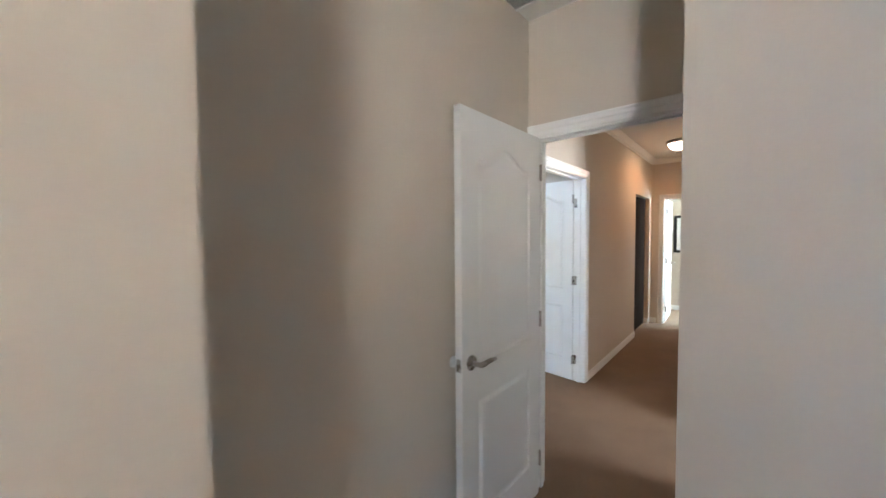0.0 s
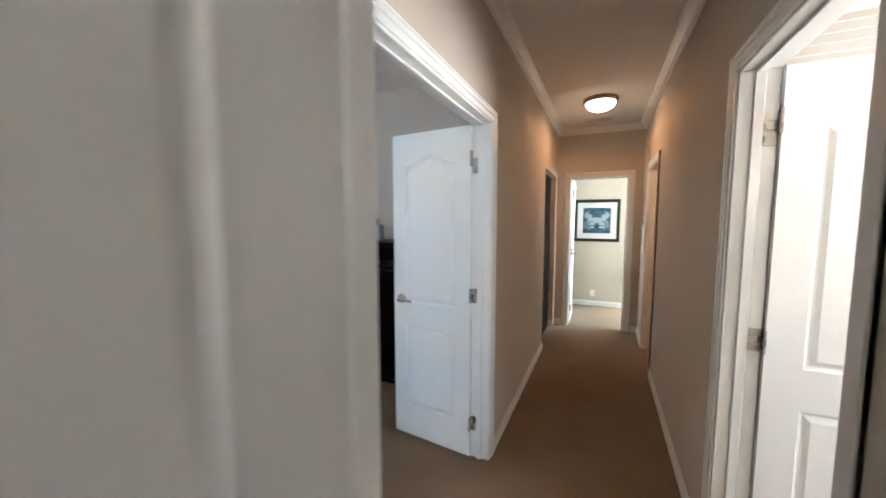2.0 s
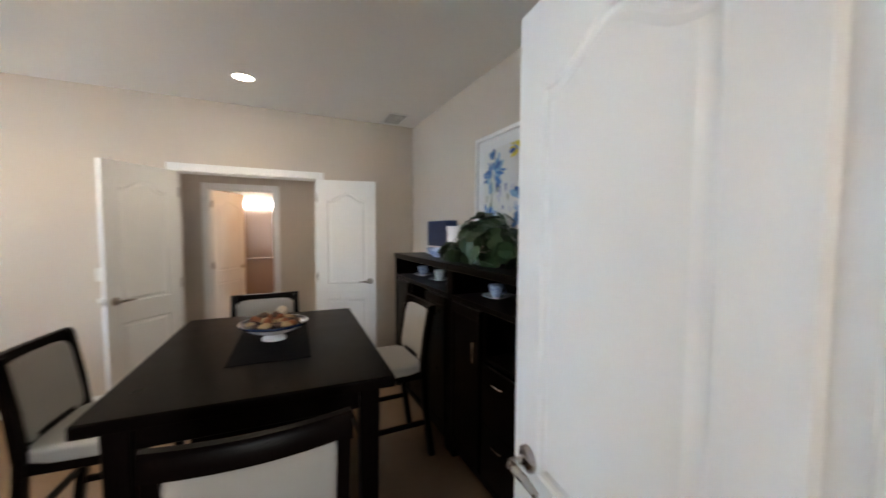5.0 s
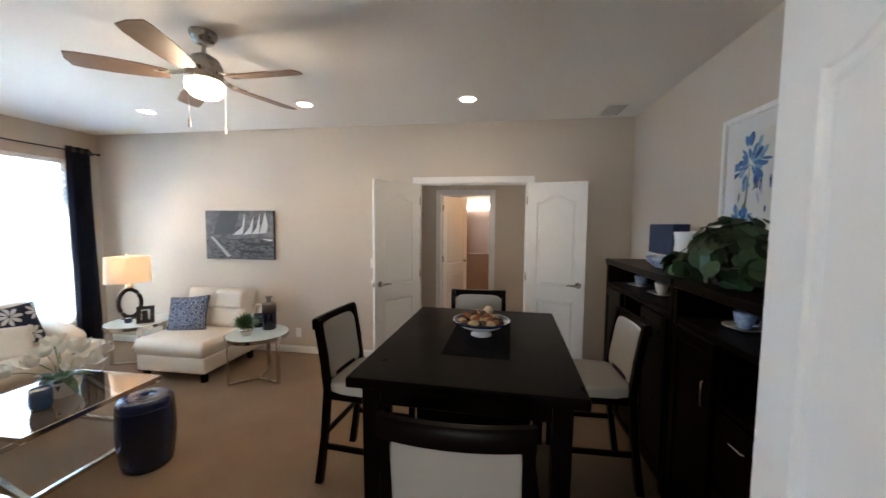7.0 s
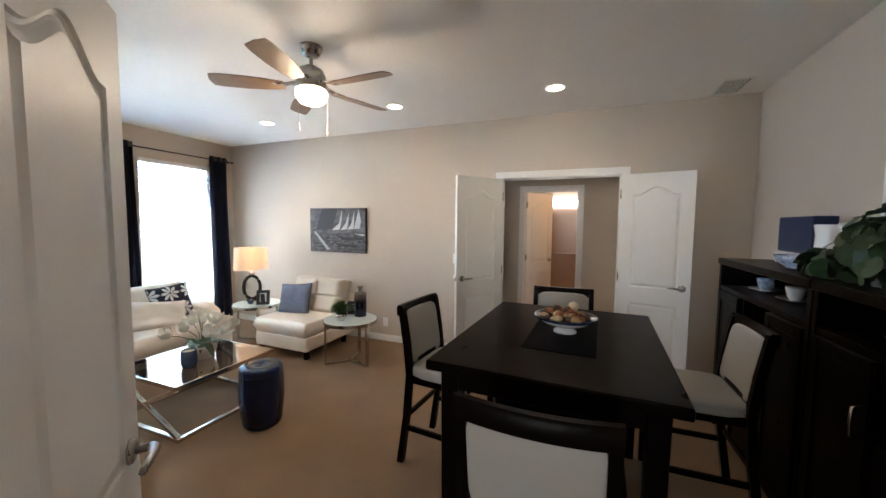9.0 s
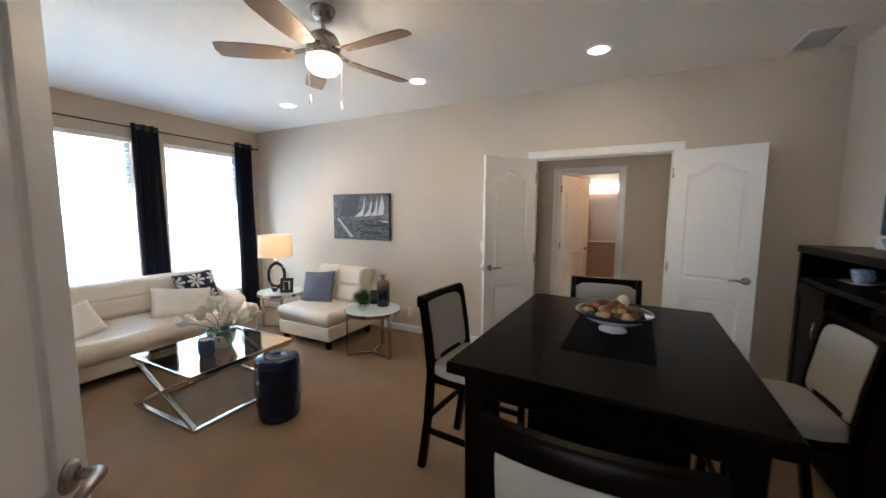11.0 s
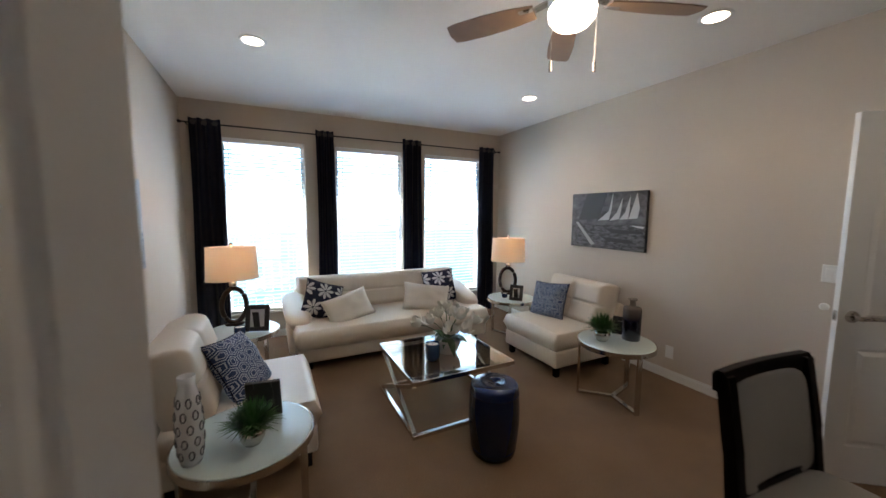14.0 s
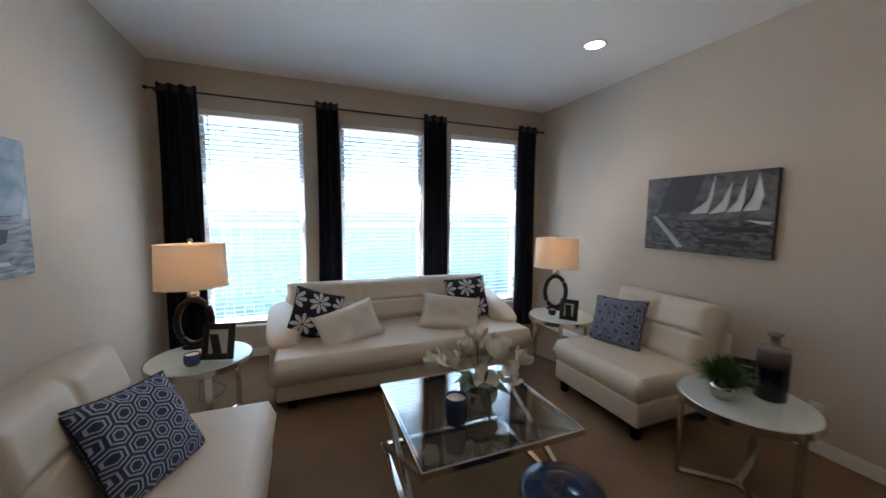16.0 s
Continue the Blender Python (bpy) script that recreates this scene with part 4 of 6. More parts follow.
def cabinet(m, w, label):
    """Tall sideboard: back at y = 0, front at y = -0.40, centred on x."""
    c = thing("sideboard_cabinet", m, label, "cabinet", "pair of black sideboards")
    D, h = 0.40, w / 2
    part("top", box(bmesh.new(), -h, h, -D - 0.012, 0, HT - 0.045, HT, 0.004), ESPRESSO, c)
    for s in (-1, 1):
        part("side_panel", box(bmesh.new(), s * h - (0.035 if s > 0 else 0), s * h + (0.035 if s < 0 else 0), -D, 0, 0.06, HT - 0.045, 0.002), ESPRESSO, c)
        part("foot", box(bmesh.new(), s * (h - 0.03) - 0.03, s * (h - 0.03) + 0.03, -D + 0.0, -D + 0.06, 0.0, 0.06, 0.003), ESPRESSO, c)
        part("foot", box(bmesh.new(), s * (h - 0.03) - 0.03, s * (h - 0.03) + 0.03, -0.06, 0.0, 0.0, 0.06, 0.003), ESPRESSO, c)
    part("back_panel", box(bmesh.new(), -h + 0.035, h - 0.035, -0.012, 0.0, 0.06, HT - 0.045), ESPRESSO, c)
    part("shelf", box(bmesh.new(), -h + 0.035, h - 0.035, -D + 0.004, -0.012, 1.065, 1.095, 0.002), ESPRESSO, c)
    part("bottom", box(bmesh.new(), -h + 0.035, h - 0.035, -D + 0.004, -0.012, 0.06, 0.10, 0.002), ESPRESSO, c)
    dw = 0.36
    for s in (-1, 1):
        x0, x1 = sorted((s * (h - 0.037), s * (h - 0.037 - dw)))
        dr = part("door", box(bmesh.new(), x0, x1, -D - 0.004, -D + 0.018, 0.11, 1.058, 0.003), ESPRESSO, c)
        rim = bmesh.new()
        for q in ((x0, x0 + 0.05, 0.11, 1.058), (x1 - 0.05, x1, 0.11, 1.058), (x0 + 0.05, x1 - 0.05, 0.11, 0.17), (x0 + 0.05, x1 - 0.05, 0.998, 1.058)):
            box(rim, q[0], q[1], -D - 0.012, -D - 0.004, q[2], q[3], 0.002)
        part("door_frame", rim, ESPRESSO, dr)
        hx = x1 - 0.03 if s < 0 else x0 + 0.03
        part("handle", tube(bmesh.new(), [(hx, -D - 0.012, 0.755), (hx, -D - 0.036, 0.765), (hx, -D - 0.038, 0.82), (hx, -D - 0.036, 0.875), (hx, -D - 0.012, 0.885)], 0.006, 8), STEEL, dr, "bright steel bar handle", True)
    mw = h - 0.037 - dw - 0.006
    part("divider", box(bmesh.new(), -mw - 0.004, -mw + 0.016, -D + 0.02, -0.012, 0.10, 1.065, 0.001), ESPRESSO, c)
    part("divider", box(bmesh.new(), mw - 0.016, mw + 0.004, -D + 0.02, -0.012, 0.10, 1.065, 0.001), ESPRESSO, c)
    part("inner_shelf", box(bmesh.new(), -mw + 0.016, mw - 0.016, -D + 0.02, -0.012, 0.78, 0.80, 0.001), ESPRESSO, c)
    for z0, z1 in ((0.11, 0.43), (0.44, 0.77)):
        dr = part("drawer", box(bmesh.new(), -mw + 0.018, mw - 0.018, -D - 0.002, -D + 0.018, z0, z1, 0.003), ESPRESSO, c)
        part("handle", tube(bmesh.new(), [(-0.04, -D - 0.002, z1 - 0.07), (-0.035, -D - 0.024, z1 - 0.07), (0.035, -D - 0.024, z1 - 0.07), (0.04, -D - 0.002, z1 - 0.07)], 0.005, 8), STEEL, dr, "bright steel bar handle", True)
    return c


cabinet(pose(-2.85, 3.965, 0), 1.19, "black espresso sideboard with an open top shelf of cups")
cabinet(pose(-1.65, 3.965, 0), 1.19, "black espresso sideboard under the floral picture")


def cup_set(x, mat, label, y=3.66, turn=0):
    c = thing("cup_and_saucer", pose(x, y, 1.095, 0, 0, turn), label, "cup", "cups on the open shelf")
    part("saucer", lathe(bmesh.new(), [(0.0, 0.0), (0.045, 0.0), (0.05, 0.004), (0.088, 0.016), (0.089, 0.019), (0.045, 0.008), (0.0, 0.007)], 28), PORCELAIN, c, "", True)
    cp = part("cup", lathe(bmesh.new(), [(0.0, 0.008), (0.026, 0.008), (0.028, 0.014), (0.038, 0.035), (0.046, 0.07), (0.048, 0.088), (0.0455, 0.088), (0.036, 0.04), (0.0, 0.016)], 28), mat, c, "", True)
    part("cup_handle", tube(bmesh.new(), [(-0.042, 0, 0.072), (-0.062, 0, 0.074), (-0.070, 0, 0.055), (-0.058, 0, 0.035), (-0.037, 0, 0.03)], 0.0045, 8), mat, c, "", True)


cup_set(-3.215, BLUEPORCELAIN, "pale blue and white cup on a saucer", 3.76, 200)
cup_set(-2.86, PORCELAIN, "white cup with a pale saucer", 3.77, 10)
cup_set(-2.55, BLUEPORCELAIN, "blue and white cup on a saucer", 3.78, 80)
cup_set(-2.00, BLUEPORCELAIN, "blue and white patterned cup on a saucer", 3.77, 200)
cup_set(-1.62, NAVYGLAZE, "dark blue cup on a white saucer", 3.77, 190)

bx = thing("gift_box", pose(-3.03, 3.87, HT, 0, 0, -3), "navy box standing on a pale box stack", "box")
part("lower_box", box(bmesh.new(), -0.23, 0.225, -0.065, 0.065, 0.0, 0.08, 0.004), PORCELAIN, bx, "white lower box")
part("upper_box", box(bmesh.new(), -0.225, 0.22, -0.055, 0.055, 0.08, 0.305, 0.008, 2), material("navy_box_cover", (0.006, 0.022, 0.085), 0.5, var=0.2, scale=8), bx, "navy cloth-covered box")
tp = thing("teacup", pose(-2.80, 3.74, HT), "wide blue-grey patterned teacup with a handle", "cup")
part("bowl", lathe(bmesh.new(), [(0.0, 0.0), (0.05, 0.0), (0.052, 0.008), (0.085, 0.03), (0.105, 0.075), (0.102, 0.076), (0.075, 0.03), (0.0, 0.012)], 28), BLUEPORCELAIN, tp, "", True)
part("cup_handle", tube(bmesh.new(), [(-0.098, 0, 0.066), (-0.128, 0, 0.066), (-0.134, 0, 0.045), (-0.112, 0, 0.030), (-0.085, 0, 0.034)], 0.006, 8), PORCELAIN, tp, "", True)
jug = thing("white_jug", pose(-2.635, 3.81, HT), "tall white porcelain jug with a blue base", "jug")
part("body", lathe(bmesh.new(), [(0.0, 0.0), (0.076, 0.0), (0.08, 0.02), (0.074, 0.10), (0.07, 0.19), (0.078, 0.252), (0.074, 0.254), (0.064, 0.19), (0.0, 0.17)], 32), PORCELAIN, jug, "", True)
part("spout", turned(bmesh.new(), pose(0.07, 0, 0.245, 0, 25, 0), lambda q_: lathe(q_, [(0.0, -0.035), (0.018, -0.02), (0.024, 0.01), (0.021, 0.011), (0.0, -0.01)], 16)), PORCELAIN, jug, "", True)
part("base_band", lathe(bmesh.new(), [(0.077, 0.004), (0.082, 0.02), (0.078, 0.085), (0.074, 0.086)], 28), BLUEPORCELAIN, jug, "blue patterned band", True)
part("jug_handle", tube(bmesh.new(), [(-0.068, 0, 0.232), (-0.105, 0, 0.235), (-0.118, 0, 0.18), (-0.10, 0, 0.11), (-0.07, 0, 0.10)], 0.009, 8), PORCELAIN, jug, "", True)
bb = thing("blue_bottle", pose(-1.49, 3.75, HT), "square blue patterned bottle with a silver cap", "bottle")
part("body", box(bmesh.new(), -0.05, 0.05, -0.05, 0.05, 0.0, 0.15, 0.018, 3), BLUEPORCELAIN, bb, "", "auto")
part("cap", lathe(bmesh.new(), [(0.0, 0.15), (0.02, 0.15), (0.022, 0.165), (0.03, 0.167), (0.03, 0.205), (0.0, 0.207)], 20), STEEL, bb, "silver cap", True)


def leaf_shape(b, at, direction, length, width, fold=0.25, droop=0.15):
    """One rounded leaf with a folded midrib."""
    d = Vector(direction).normalized()
    side = d.cross(Vector((0, 0, 1)))
    side = side.normalized() if side.length > 0.01 else Vector((1, 0, 0))
    up = side.cross(d)
    mids, lefts, rights = [], [], []
    for u, wv in ((0, 0.0), (0.18, 0.62), (0.42, 1.0), (0.7, 0.8), (1.0, 0.0)):
        p = Vector(at) + d * length * u - Vector((0, 0, 1)) * droop * length * u * u
        mids.append(b.verts.new(p))
        if 0 < wv:
            lefts.append(b.verts.new(p + side * width * wv / 2 + up * fold * width * wv / 2))
            rights.append(b.verts.new(p - side * width * wv / 2 + up * fold * width * wv / 2))
    for row in (lefts, rights):
        b.faces.new((mids[0], mids[1], row[0]))
        for i in range(len(row) - 1):
            b.faces.new((mids[i + 1], mids[i + 2], row[i + 1], row[i]))
        b.faces.new((mids[-2], mids[-1], row[-1]))


ivy = thing("potted_ivy", pose(-2.10, 3.74, HT), "bushy dark green artificial ivy in a pale pot", "plant")
part("pot", lathe(bmesh.new(), [(0.0, 0.0), (0.06, 0.0), (0.075, 0.09), (0.07, 0.09), (0.0, 0.07)], 20), PORCELAIN, ivy, "pale pot", True)
rng = random.Random(11)


def round_leaf(b, at, normal, r, cup, spin):
    """One round leaf with a notch at its stalk, cupped along the midrib."""
    q = Vector(normal).to_track_quat("Z", "Y").to_matrix() @ Matrix.Rotation(spin, 3, "Z")
    mid = [b.verts.new(Vector(at) + q @ Vector((u * r, 0, 0))) for u in (-0.75, 0.1, 1.0)]
    for s_ in (1, -1):
        rim = [b.verts.new(Vector(at) + q @ Vector((u * r, s_ * v * r, cup * v * r))) for u, v in ((-0.95, 0.35), (-0.45, 0.88), (0.15, 0.95), (0.72, 0.6))]
        b.faces.new((mid[0], mid[1], rim[1], rim[0]))
        b.faces.new((mid[1], mid[2], rim[3], rim[2]))
        b.faces.new((mid[1], rim[2], rim[1]))


fol = bmesh.new()
for k in range(250):
    big = k % 4
    c, ext = (Vector((0.06, 0.0, 0.13)), (0.27, 0.15, 0.17)) if big else (Vector((-0.27, -0.03, 0.06)), (0.15, 0.12, 0.075))
    a, e = rng.uniform(0, 6.283), math.asin(rng.uniform(-0.75, 1.0))
    rad = rng.uniform(0.5, 1.25) ** 0.7
    n_ = Vector((math.cos(a) * math.cos(e), math.sin(a) * math.cos(e), math.sin(e)))
    p = c + Vector((n_.x * ext[0], n_.y * ext[1], n_.z * ext[2])) * rad
    p.z = max(p.z, 0.03)
    tilt_ = (n_ + Vector((rng.uniform(-0.6, 0.6), rng.uniform(-0.6, 0.6), rng.uniform(-0.1, 0.8)))).normalized()
    round_leaf(fol, p, tilt_, rng.uniform(0.032, 0.056), rng.uniform(0.05, 0.5), rng.uniform(0, 6.283))
for v in fol.verts:
    v.co.y = min(v.co.y, 0.20)
    v.co.z = max(v.co.z, 0.004)
tagged(part("foliage", fol, LEAF, ivy, "dark green rounded leaves"), kind="stuff")
stems = bmesh.new()
for k in range(16):
    a = k * 0.393
    tube(stems, [(0, 0, 0.07), (0.10 * math.cos(a), 0.06 * math.sin(a), 0.16), (0.24 * math.cos(a), 0.13 * math.sin(a), 0.14 + 0.06 * math.sin(k))], 0.0025, 5)
part("stems", stems, LEAF, ivy)

# ---------------------------------------------------------------- living room seating


def pad(name, parent, size, centre, mat=CREAM, power=5.0, n=12, m=None, label=""):
    b = bmesh.new()
    puff(b, *size, power, n)
    rs = 0.006
    for v in b.verts:
        v.co += Vector((0, 0, rs * noise.noise(v.co * 5 + Vector(centre) * 7)))
    bmesh.ops.transform(b, matrix=Matrix.Translation(centre) @ (m or Matrix()), verts=b.verts)
    return part(name, b, mat, parent, label, True)


def quilt(name, parent, w, h, t, cols, rows, m, mat=CREAM, label="", crown_=0.016, edge=0.05):
    """A padded cushion w wide (x), t deep (y), h high (z), its front (-y) sewn into cols x rows panels."""
    b = bmesh.new()
    nx, nz = 26 * cols, 22 * rows

    def front(u, v):
        du = abs(math.sin(math.pi * cols * u)) if cols > 1 else 1.0
        dv = abs(math.sin(math.pi * rows * v)) if rows > 1 else 1.0
        e = min(1.0, min(u, 1 - u) * w / edge, min(v, 1 - v) * h / edge)
        roll = math.sqrt(max(0.0, 1 - (1 - e) ** 2))
        seam = crown_ * (min(1.0, 3.6 * du) ** 0.6 * min(1.0, 3.6 * dv) ** 0.6)
        return -(t * 0.5 - 0.0) * roll - seam * roll

    grids = []
    for s in (1, -1):
        rows_ = []
        for j in range(nz + 1):
            v = j / nz
            row = []
            for i in range(nx + 1):
                u = i / nx
                y = front(u, v) if s == 1 else t * 0.5 * min(1.0, math.sqrt(max(0.0, 1 - (1 - min(1.0, min(u, 1 - u) * w / 0.02, min(v, 1 - v) * h / 0.02)) ** 2)))
                row.append(b.verts.new(((u - 0.5) * w, y, v * h)))
            rows_.append(row)
        grids.append(rows_)
        for j in range(nz):
            for i in range(nx):
                q = (rows_[j][i], rows_[j][i + 1], rows_[j + 1][i + 1], rows_[j + 1][i])
                b.faces.new(q if s == 1 else q[::-1])
    bmesh.ops.remove_doubles(b, verts=b.verts, dist=0.0005)
    bmesh.ops.transform(b, matrix=m, verts=b.verts)
    return part(name, b, mat, parent, label, True)


# sofa: local x along its length, front towards +y after turning; here it is built facing -y and turned round
sofa = thing("sofa", pose(-2.055, -2.32, 0, 0, 0, 180), "long cream leather sofa with padded arms under the windows", "sofa")
part("base", box(bmesh.new(), -1.04, 1.04, -0.98, -0.06, 0.09, 0.25, 0.02, 3), CREAM, sofa, "", "auto")
quilt("seat_cushion", sofa, 2.12, 0.90, 0.18, 3, 1, pose(0, -0.14, 0.315, 90, 0, 0), label="", crown_=0.010, edge=0.075)
quilt("back_cushion", sofa, 1.96, 0.42, 0.19, 3, 2, pose(0, -0.21, 0.37, -12, 0, 0), crown_=0.018, edge=0.08)
part("back_frame", box(bmesh.new(), -1.0, 1.0, -0.15, 0.0, 0.10, 0.66, 0.03, 3), CREAM, sofa, "", "auto")
for s in (-1, 1):
    part("arm_panel", box(bmesh.new(), s * 1.01 - 0.085, s * 1.01 + 0.085, -0.72, -0.05, 0.09, 0.43, 0.04, 3), CREAM, sofa, "", "auto")
    pad("arm_pad", sofa, (0.255, 0.72, 0.17), (s * 1.0, -0.41, 0.475), power=3.4, m=pose(0, 0, 0, 14, s * 12, 0))
    for y in (-0.88, -0.10):
        part("foot", box(bmesh.new(), s * 0.93 - 0.03, s * 0.93 + 0.03, y - 0.03, y + 0.03, 0.0, 0.09, 0.004), ESPRESSO, sofa, "dark wooden foot")


def lounge_chair(m, label):
    """Armless chair facing -y, its back at y = 0."""
    c = thing("lounge_chair", m, label, "armchair", "pair of cream lounge chairs")
    part("base", box(bmesh.new(), -0.385, 0.385, -0.84, -0.06, 0.10, 0.26, 0.02, 3), CREAM, c, "", "auto")
    quilt("seat_cushion", c, 0.79, 0.80, 0.17, 2, 1, pose(0, -0.065, 0.335, 90, 0, 0), crown_=0.013, edge=0.075)
    quilt("back_cushion", c, 0.77, 0.48, 0.21, 2, 2, pose(0, -0.235, 0.36, -17, 0, 0), crown_=0.024, edge=0.08)
    part("back_panel", turned(bmesh.new(), pose(0, -0.05, 0.10, -9, 0, 0), lambda b: box(b, -0.385, 0.385, -0.05, 0.02, 0.0, 0.52, 0.02, 3)), CREAM, c, "", "auto")
    for x in (-0.33, 0.33):
        for y in (-0.78, -0.12):
            part("foot", box(bmesh.new(), x - 0.025, x + 0.025, y - 0.025, y + 0.025, 0.0, 0.10, 0.004), ESPRESSO, c, "dark wooden foot")
    return c


lc = lounge_chair(pose(-3.95, -0.60, 0, 0, 0, 90), "cream leather armless lounge chair by the wall")
copy_thing(lc, pose(-0.20, -0.375, 0, 0, 0, -90))["label"] = "cream leather armless lounge chair under the sailing canvas"


def throw_pillow(m, w, h, t, mat, label, group=""):
    """Square pillow lying in x-z, with pulled-out corners and a welt; UV runs over its face."""
    p = thing("throw_pillow", m, label, "pillow", group)
    b = bmesh.new()
    uvl = b.loops.layers.uv.new("UVMap")
    n = 22
    made = []
    for s in (1, -1):
        g = []
        for j in range(n + 1):
            row = []
            for i in range(n + 1):
                u, v = -1 + 2 * i / n, -1 + 2 * j / n
                pinch = 1 - 0.07 * ((1 - u * u) * (v * v) + (1 - v * v) * (u * u))
                th_ = (max(0.0, (1 - u ** 4)) * max(0.0, (1 - v ** 4))) ** 0.55
                wob = 0.24 * noise.noise(Vector((u * 2.1, v * 2.1, s * 2.0 + w * 9)))
                row.append(b.verts.new((u * w / 2 * pinch, s * t / 2 * th_ * (1 + wob), (v * h / 2) * pinch + 0.02 * u * u * (1 - v) * 0.3)))
            g.append(row)
        for j in range(n):
            for i in range(n):
                q = (g[j][i], g[j][i + 1], g[j + 1][i + 1], g[j + 1][i])
                f = b.faces.new(q if s == -1 else q[::-1])
                made.append(f)
                for lp in f.loops:
                    lp[uvl].uv = (lp.vert.co.x / w + 0.5, (lp.vert.co.z / h + 0.5) * h / w)
    bmesh.ops.remove_doubles(b, verts=b.verts, dist=0.0005)
    part("cover", b, mat, p, "", True)
    pts = []
    for i in range(4 * n):
        k, f = divmod(i, n)
        e = -1 + 2 * f / n
        u, v = ((e, -1), (1, e), (-e, 1), (-1, -e))[k]
        pinch = 1 - 0.07 * ((1 - u * u) * (v * v) + (1 - v * v) * (u * u))
        pts.append((u * w / 2 * pinch, 0, v * h / 2 * pinch + 0.02 * u * u * (1 - v) * 0.3))
    part("piping", tube(bmesh.new(), pts, 0.0045, 6, True), mat if mat is WHITECLOTH else NAVYCLOTH, p, "", True)
    return p


throw_pillow(pose(-1.31, -1.80, 0.575, -20, 20, 190), 0.41, 0.40, 0.13, BLOOM, "navy pillow with white floral print on the sofa", "sofa pillows")
throw_pillow(pose(-2.72, -1.85, 0.60, -18, -4, 176), 0.42, 0.40, 0.13, BLOOM, "navy pillow with white floral print on the sofa", "sofa pillows")
throw_pillow(pose(-1.56, -1.65, 0.50, -28, 0, 192) @ pose(0, 0, 0, 0, -13, 0), 0.52, 0.33, 0.14, WHITECLOTH, "white linen lumbar pillow leaning on the sofa", "sofa pillows")
throw_pillow(pose(-2.46, -1.66, 0.52, -26, 0, 170) @ pose(0, 0, 0, 0, 9, 0), 0.55, 0.33, 0.13, WHITECLOTH, "white linen lumbar pillow leaning on the sofa", "sofa pillows")
throw_pillow(pose(-3.53, -0.78, 0.575, -22, -4, 102), 0.42, 0.40, 0.14, HEX, "blue hexagon print pillow on a lounge chair", "chair pillows")
throw_pillow(pose(-0.63, -0.37, 0.555, -33, 0, -112) @ pose(0, 0, 0, 0, 6, 0), 0.41, 0.41, 0.15, HEX, "blue hexagon print pillow slouched on a lounge chair", "chair pillows")

# ---------------------------------------------------------------- tables
RT = 0.487


def end_table(m, label):
    t = thing("end_table", m, label, "side table", "round glass end tables")
    part("glass_top", lathe(bmesh.new(), [(0.0, RT - 0.010), (0.285, RT - 0.010), (0.288, RT - 0.006), (0.285, RT), (0.0, RT)], 48), FROST, t, "frosted pale green glass top", "auto")
    part("rim", lathe(bmesh.new(), [(0.278, RT - 0.040), (0.293, RT - 0.040), (0.295, RT - 0.038), (0.295, RT - 0.004), (0.2885, RT - 0.004), (0.2885, RT - 0.010), (0.278, RT - 0.0105), (0.278, RT - 0.040)][:7], 48), STEEL, t, "polished steel rim", "auto")
    for k in range(3):
        a = radians(90 + 120 * k)
        x, y = 0.272 * math.cos(a), 0.272 * math.sin(a)
        leg = turned(bmesh.new(), pose(x, y, 0, 0, 0, math.degrees(a)), lambda b: box(b, -0.009, 0.009, -0.019, 0.019, 0.0, RT - 0.012, 0.002))
        part("leg", leg, STEEL, t)
        part("floor_bar", bar(bmesh.new(), (0.006 * math.cos(a), 0.006 * math.sin(a), 0.011), (x * 0.97, y * 0.97, 0.011), 0.034, 0.02), STEEL, t)
    return t


et = end_table(pose(-3.325, 0.215, 0, 0, 0, 105), "round frosted glass end table with steel legs by the wall")
copy_thing(et, pose(-0.585, -1.375, 0, 0, 0, 20))["label"] = "round frosted glass end table holding a lamp beside the sofa"
copy_thing(et, pose(-3.47, -1.36, 0, 0, 0, 80))["label"] = "round frosted glass end table with a lamp in the corner"
copy_thing(et, pose(-0.695, 0.305, 0, 0, 0, 60))["label"] = "round frosted glass end table with a vase and grass"

CT = 0.405
cof = thing("coffee_table", pose(-2.042, -0.365, 0), "square steel coffee table with a clear glass top", "coffee table")
part("glass_top", box(bmesh.new(), -0.4025, 0.4025, -0.3825, 0.3825, CT - 0.010, CT - 0.001, 0.0015), TABLEGLASS, cof, "clear glass top")
fr = bmesh.new()
for q in ((-0.412, 0.412, -0.392, -0.383), (-0.412, 0.412, 0.383, 0.392), (-0.412, -0.403, -0.383, 0.383), (0.403, 0.412, -0.383, 0.383)):
    box(fr, *q, CT - 0.034, CT, 0.002)
for q in ((-0.403, 0.403, -0.383, -0.366), (-0.403, 0.403, 0.366, 0.383), (-0.403, -0.386, -0.366, 0.366), (0.386, 0.403, -0.366, 0.366)):
    box(fr, *q, CT - 0.030, CT - 0.011, 0.001)
part("top_frame", fr, STEEL, cof, "polished steel frame")
for x in (-0.395, 0.395):
    for s in (-1, 1):
        part("diagonal_bar", bar(bmesh.new(), (x - s * 0.0, s * 0.372, 0.03), (x, -s * 0.372, CT - 0.035), 0.03 if s > 0 else 0.028, 0.03), STEEL, cof)
    part("floor_bar", bar(bmesh.new(), (x, -0.40, 0.015), (x, 0.392, 0.015), 0.03, 0.03), STEEL, cof)
for y in (-0.385, 0.377):
    part("floor_bar", bar(bmesh.new(), (-0.38, y, 0.015), (0.38, y, 0.015), 0.03, 0.03), STEEL, cof)

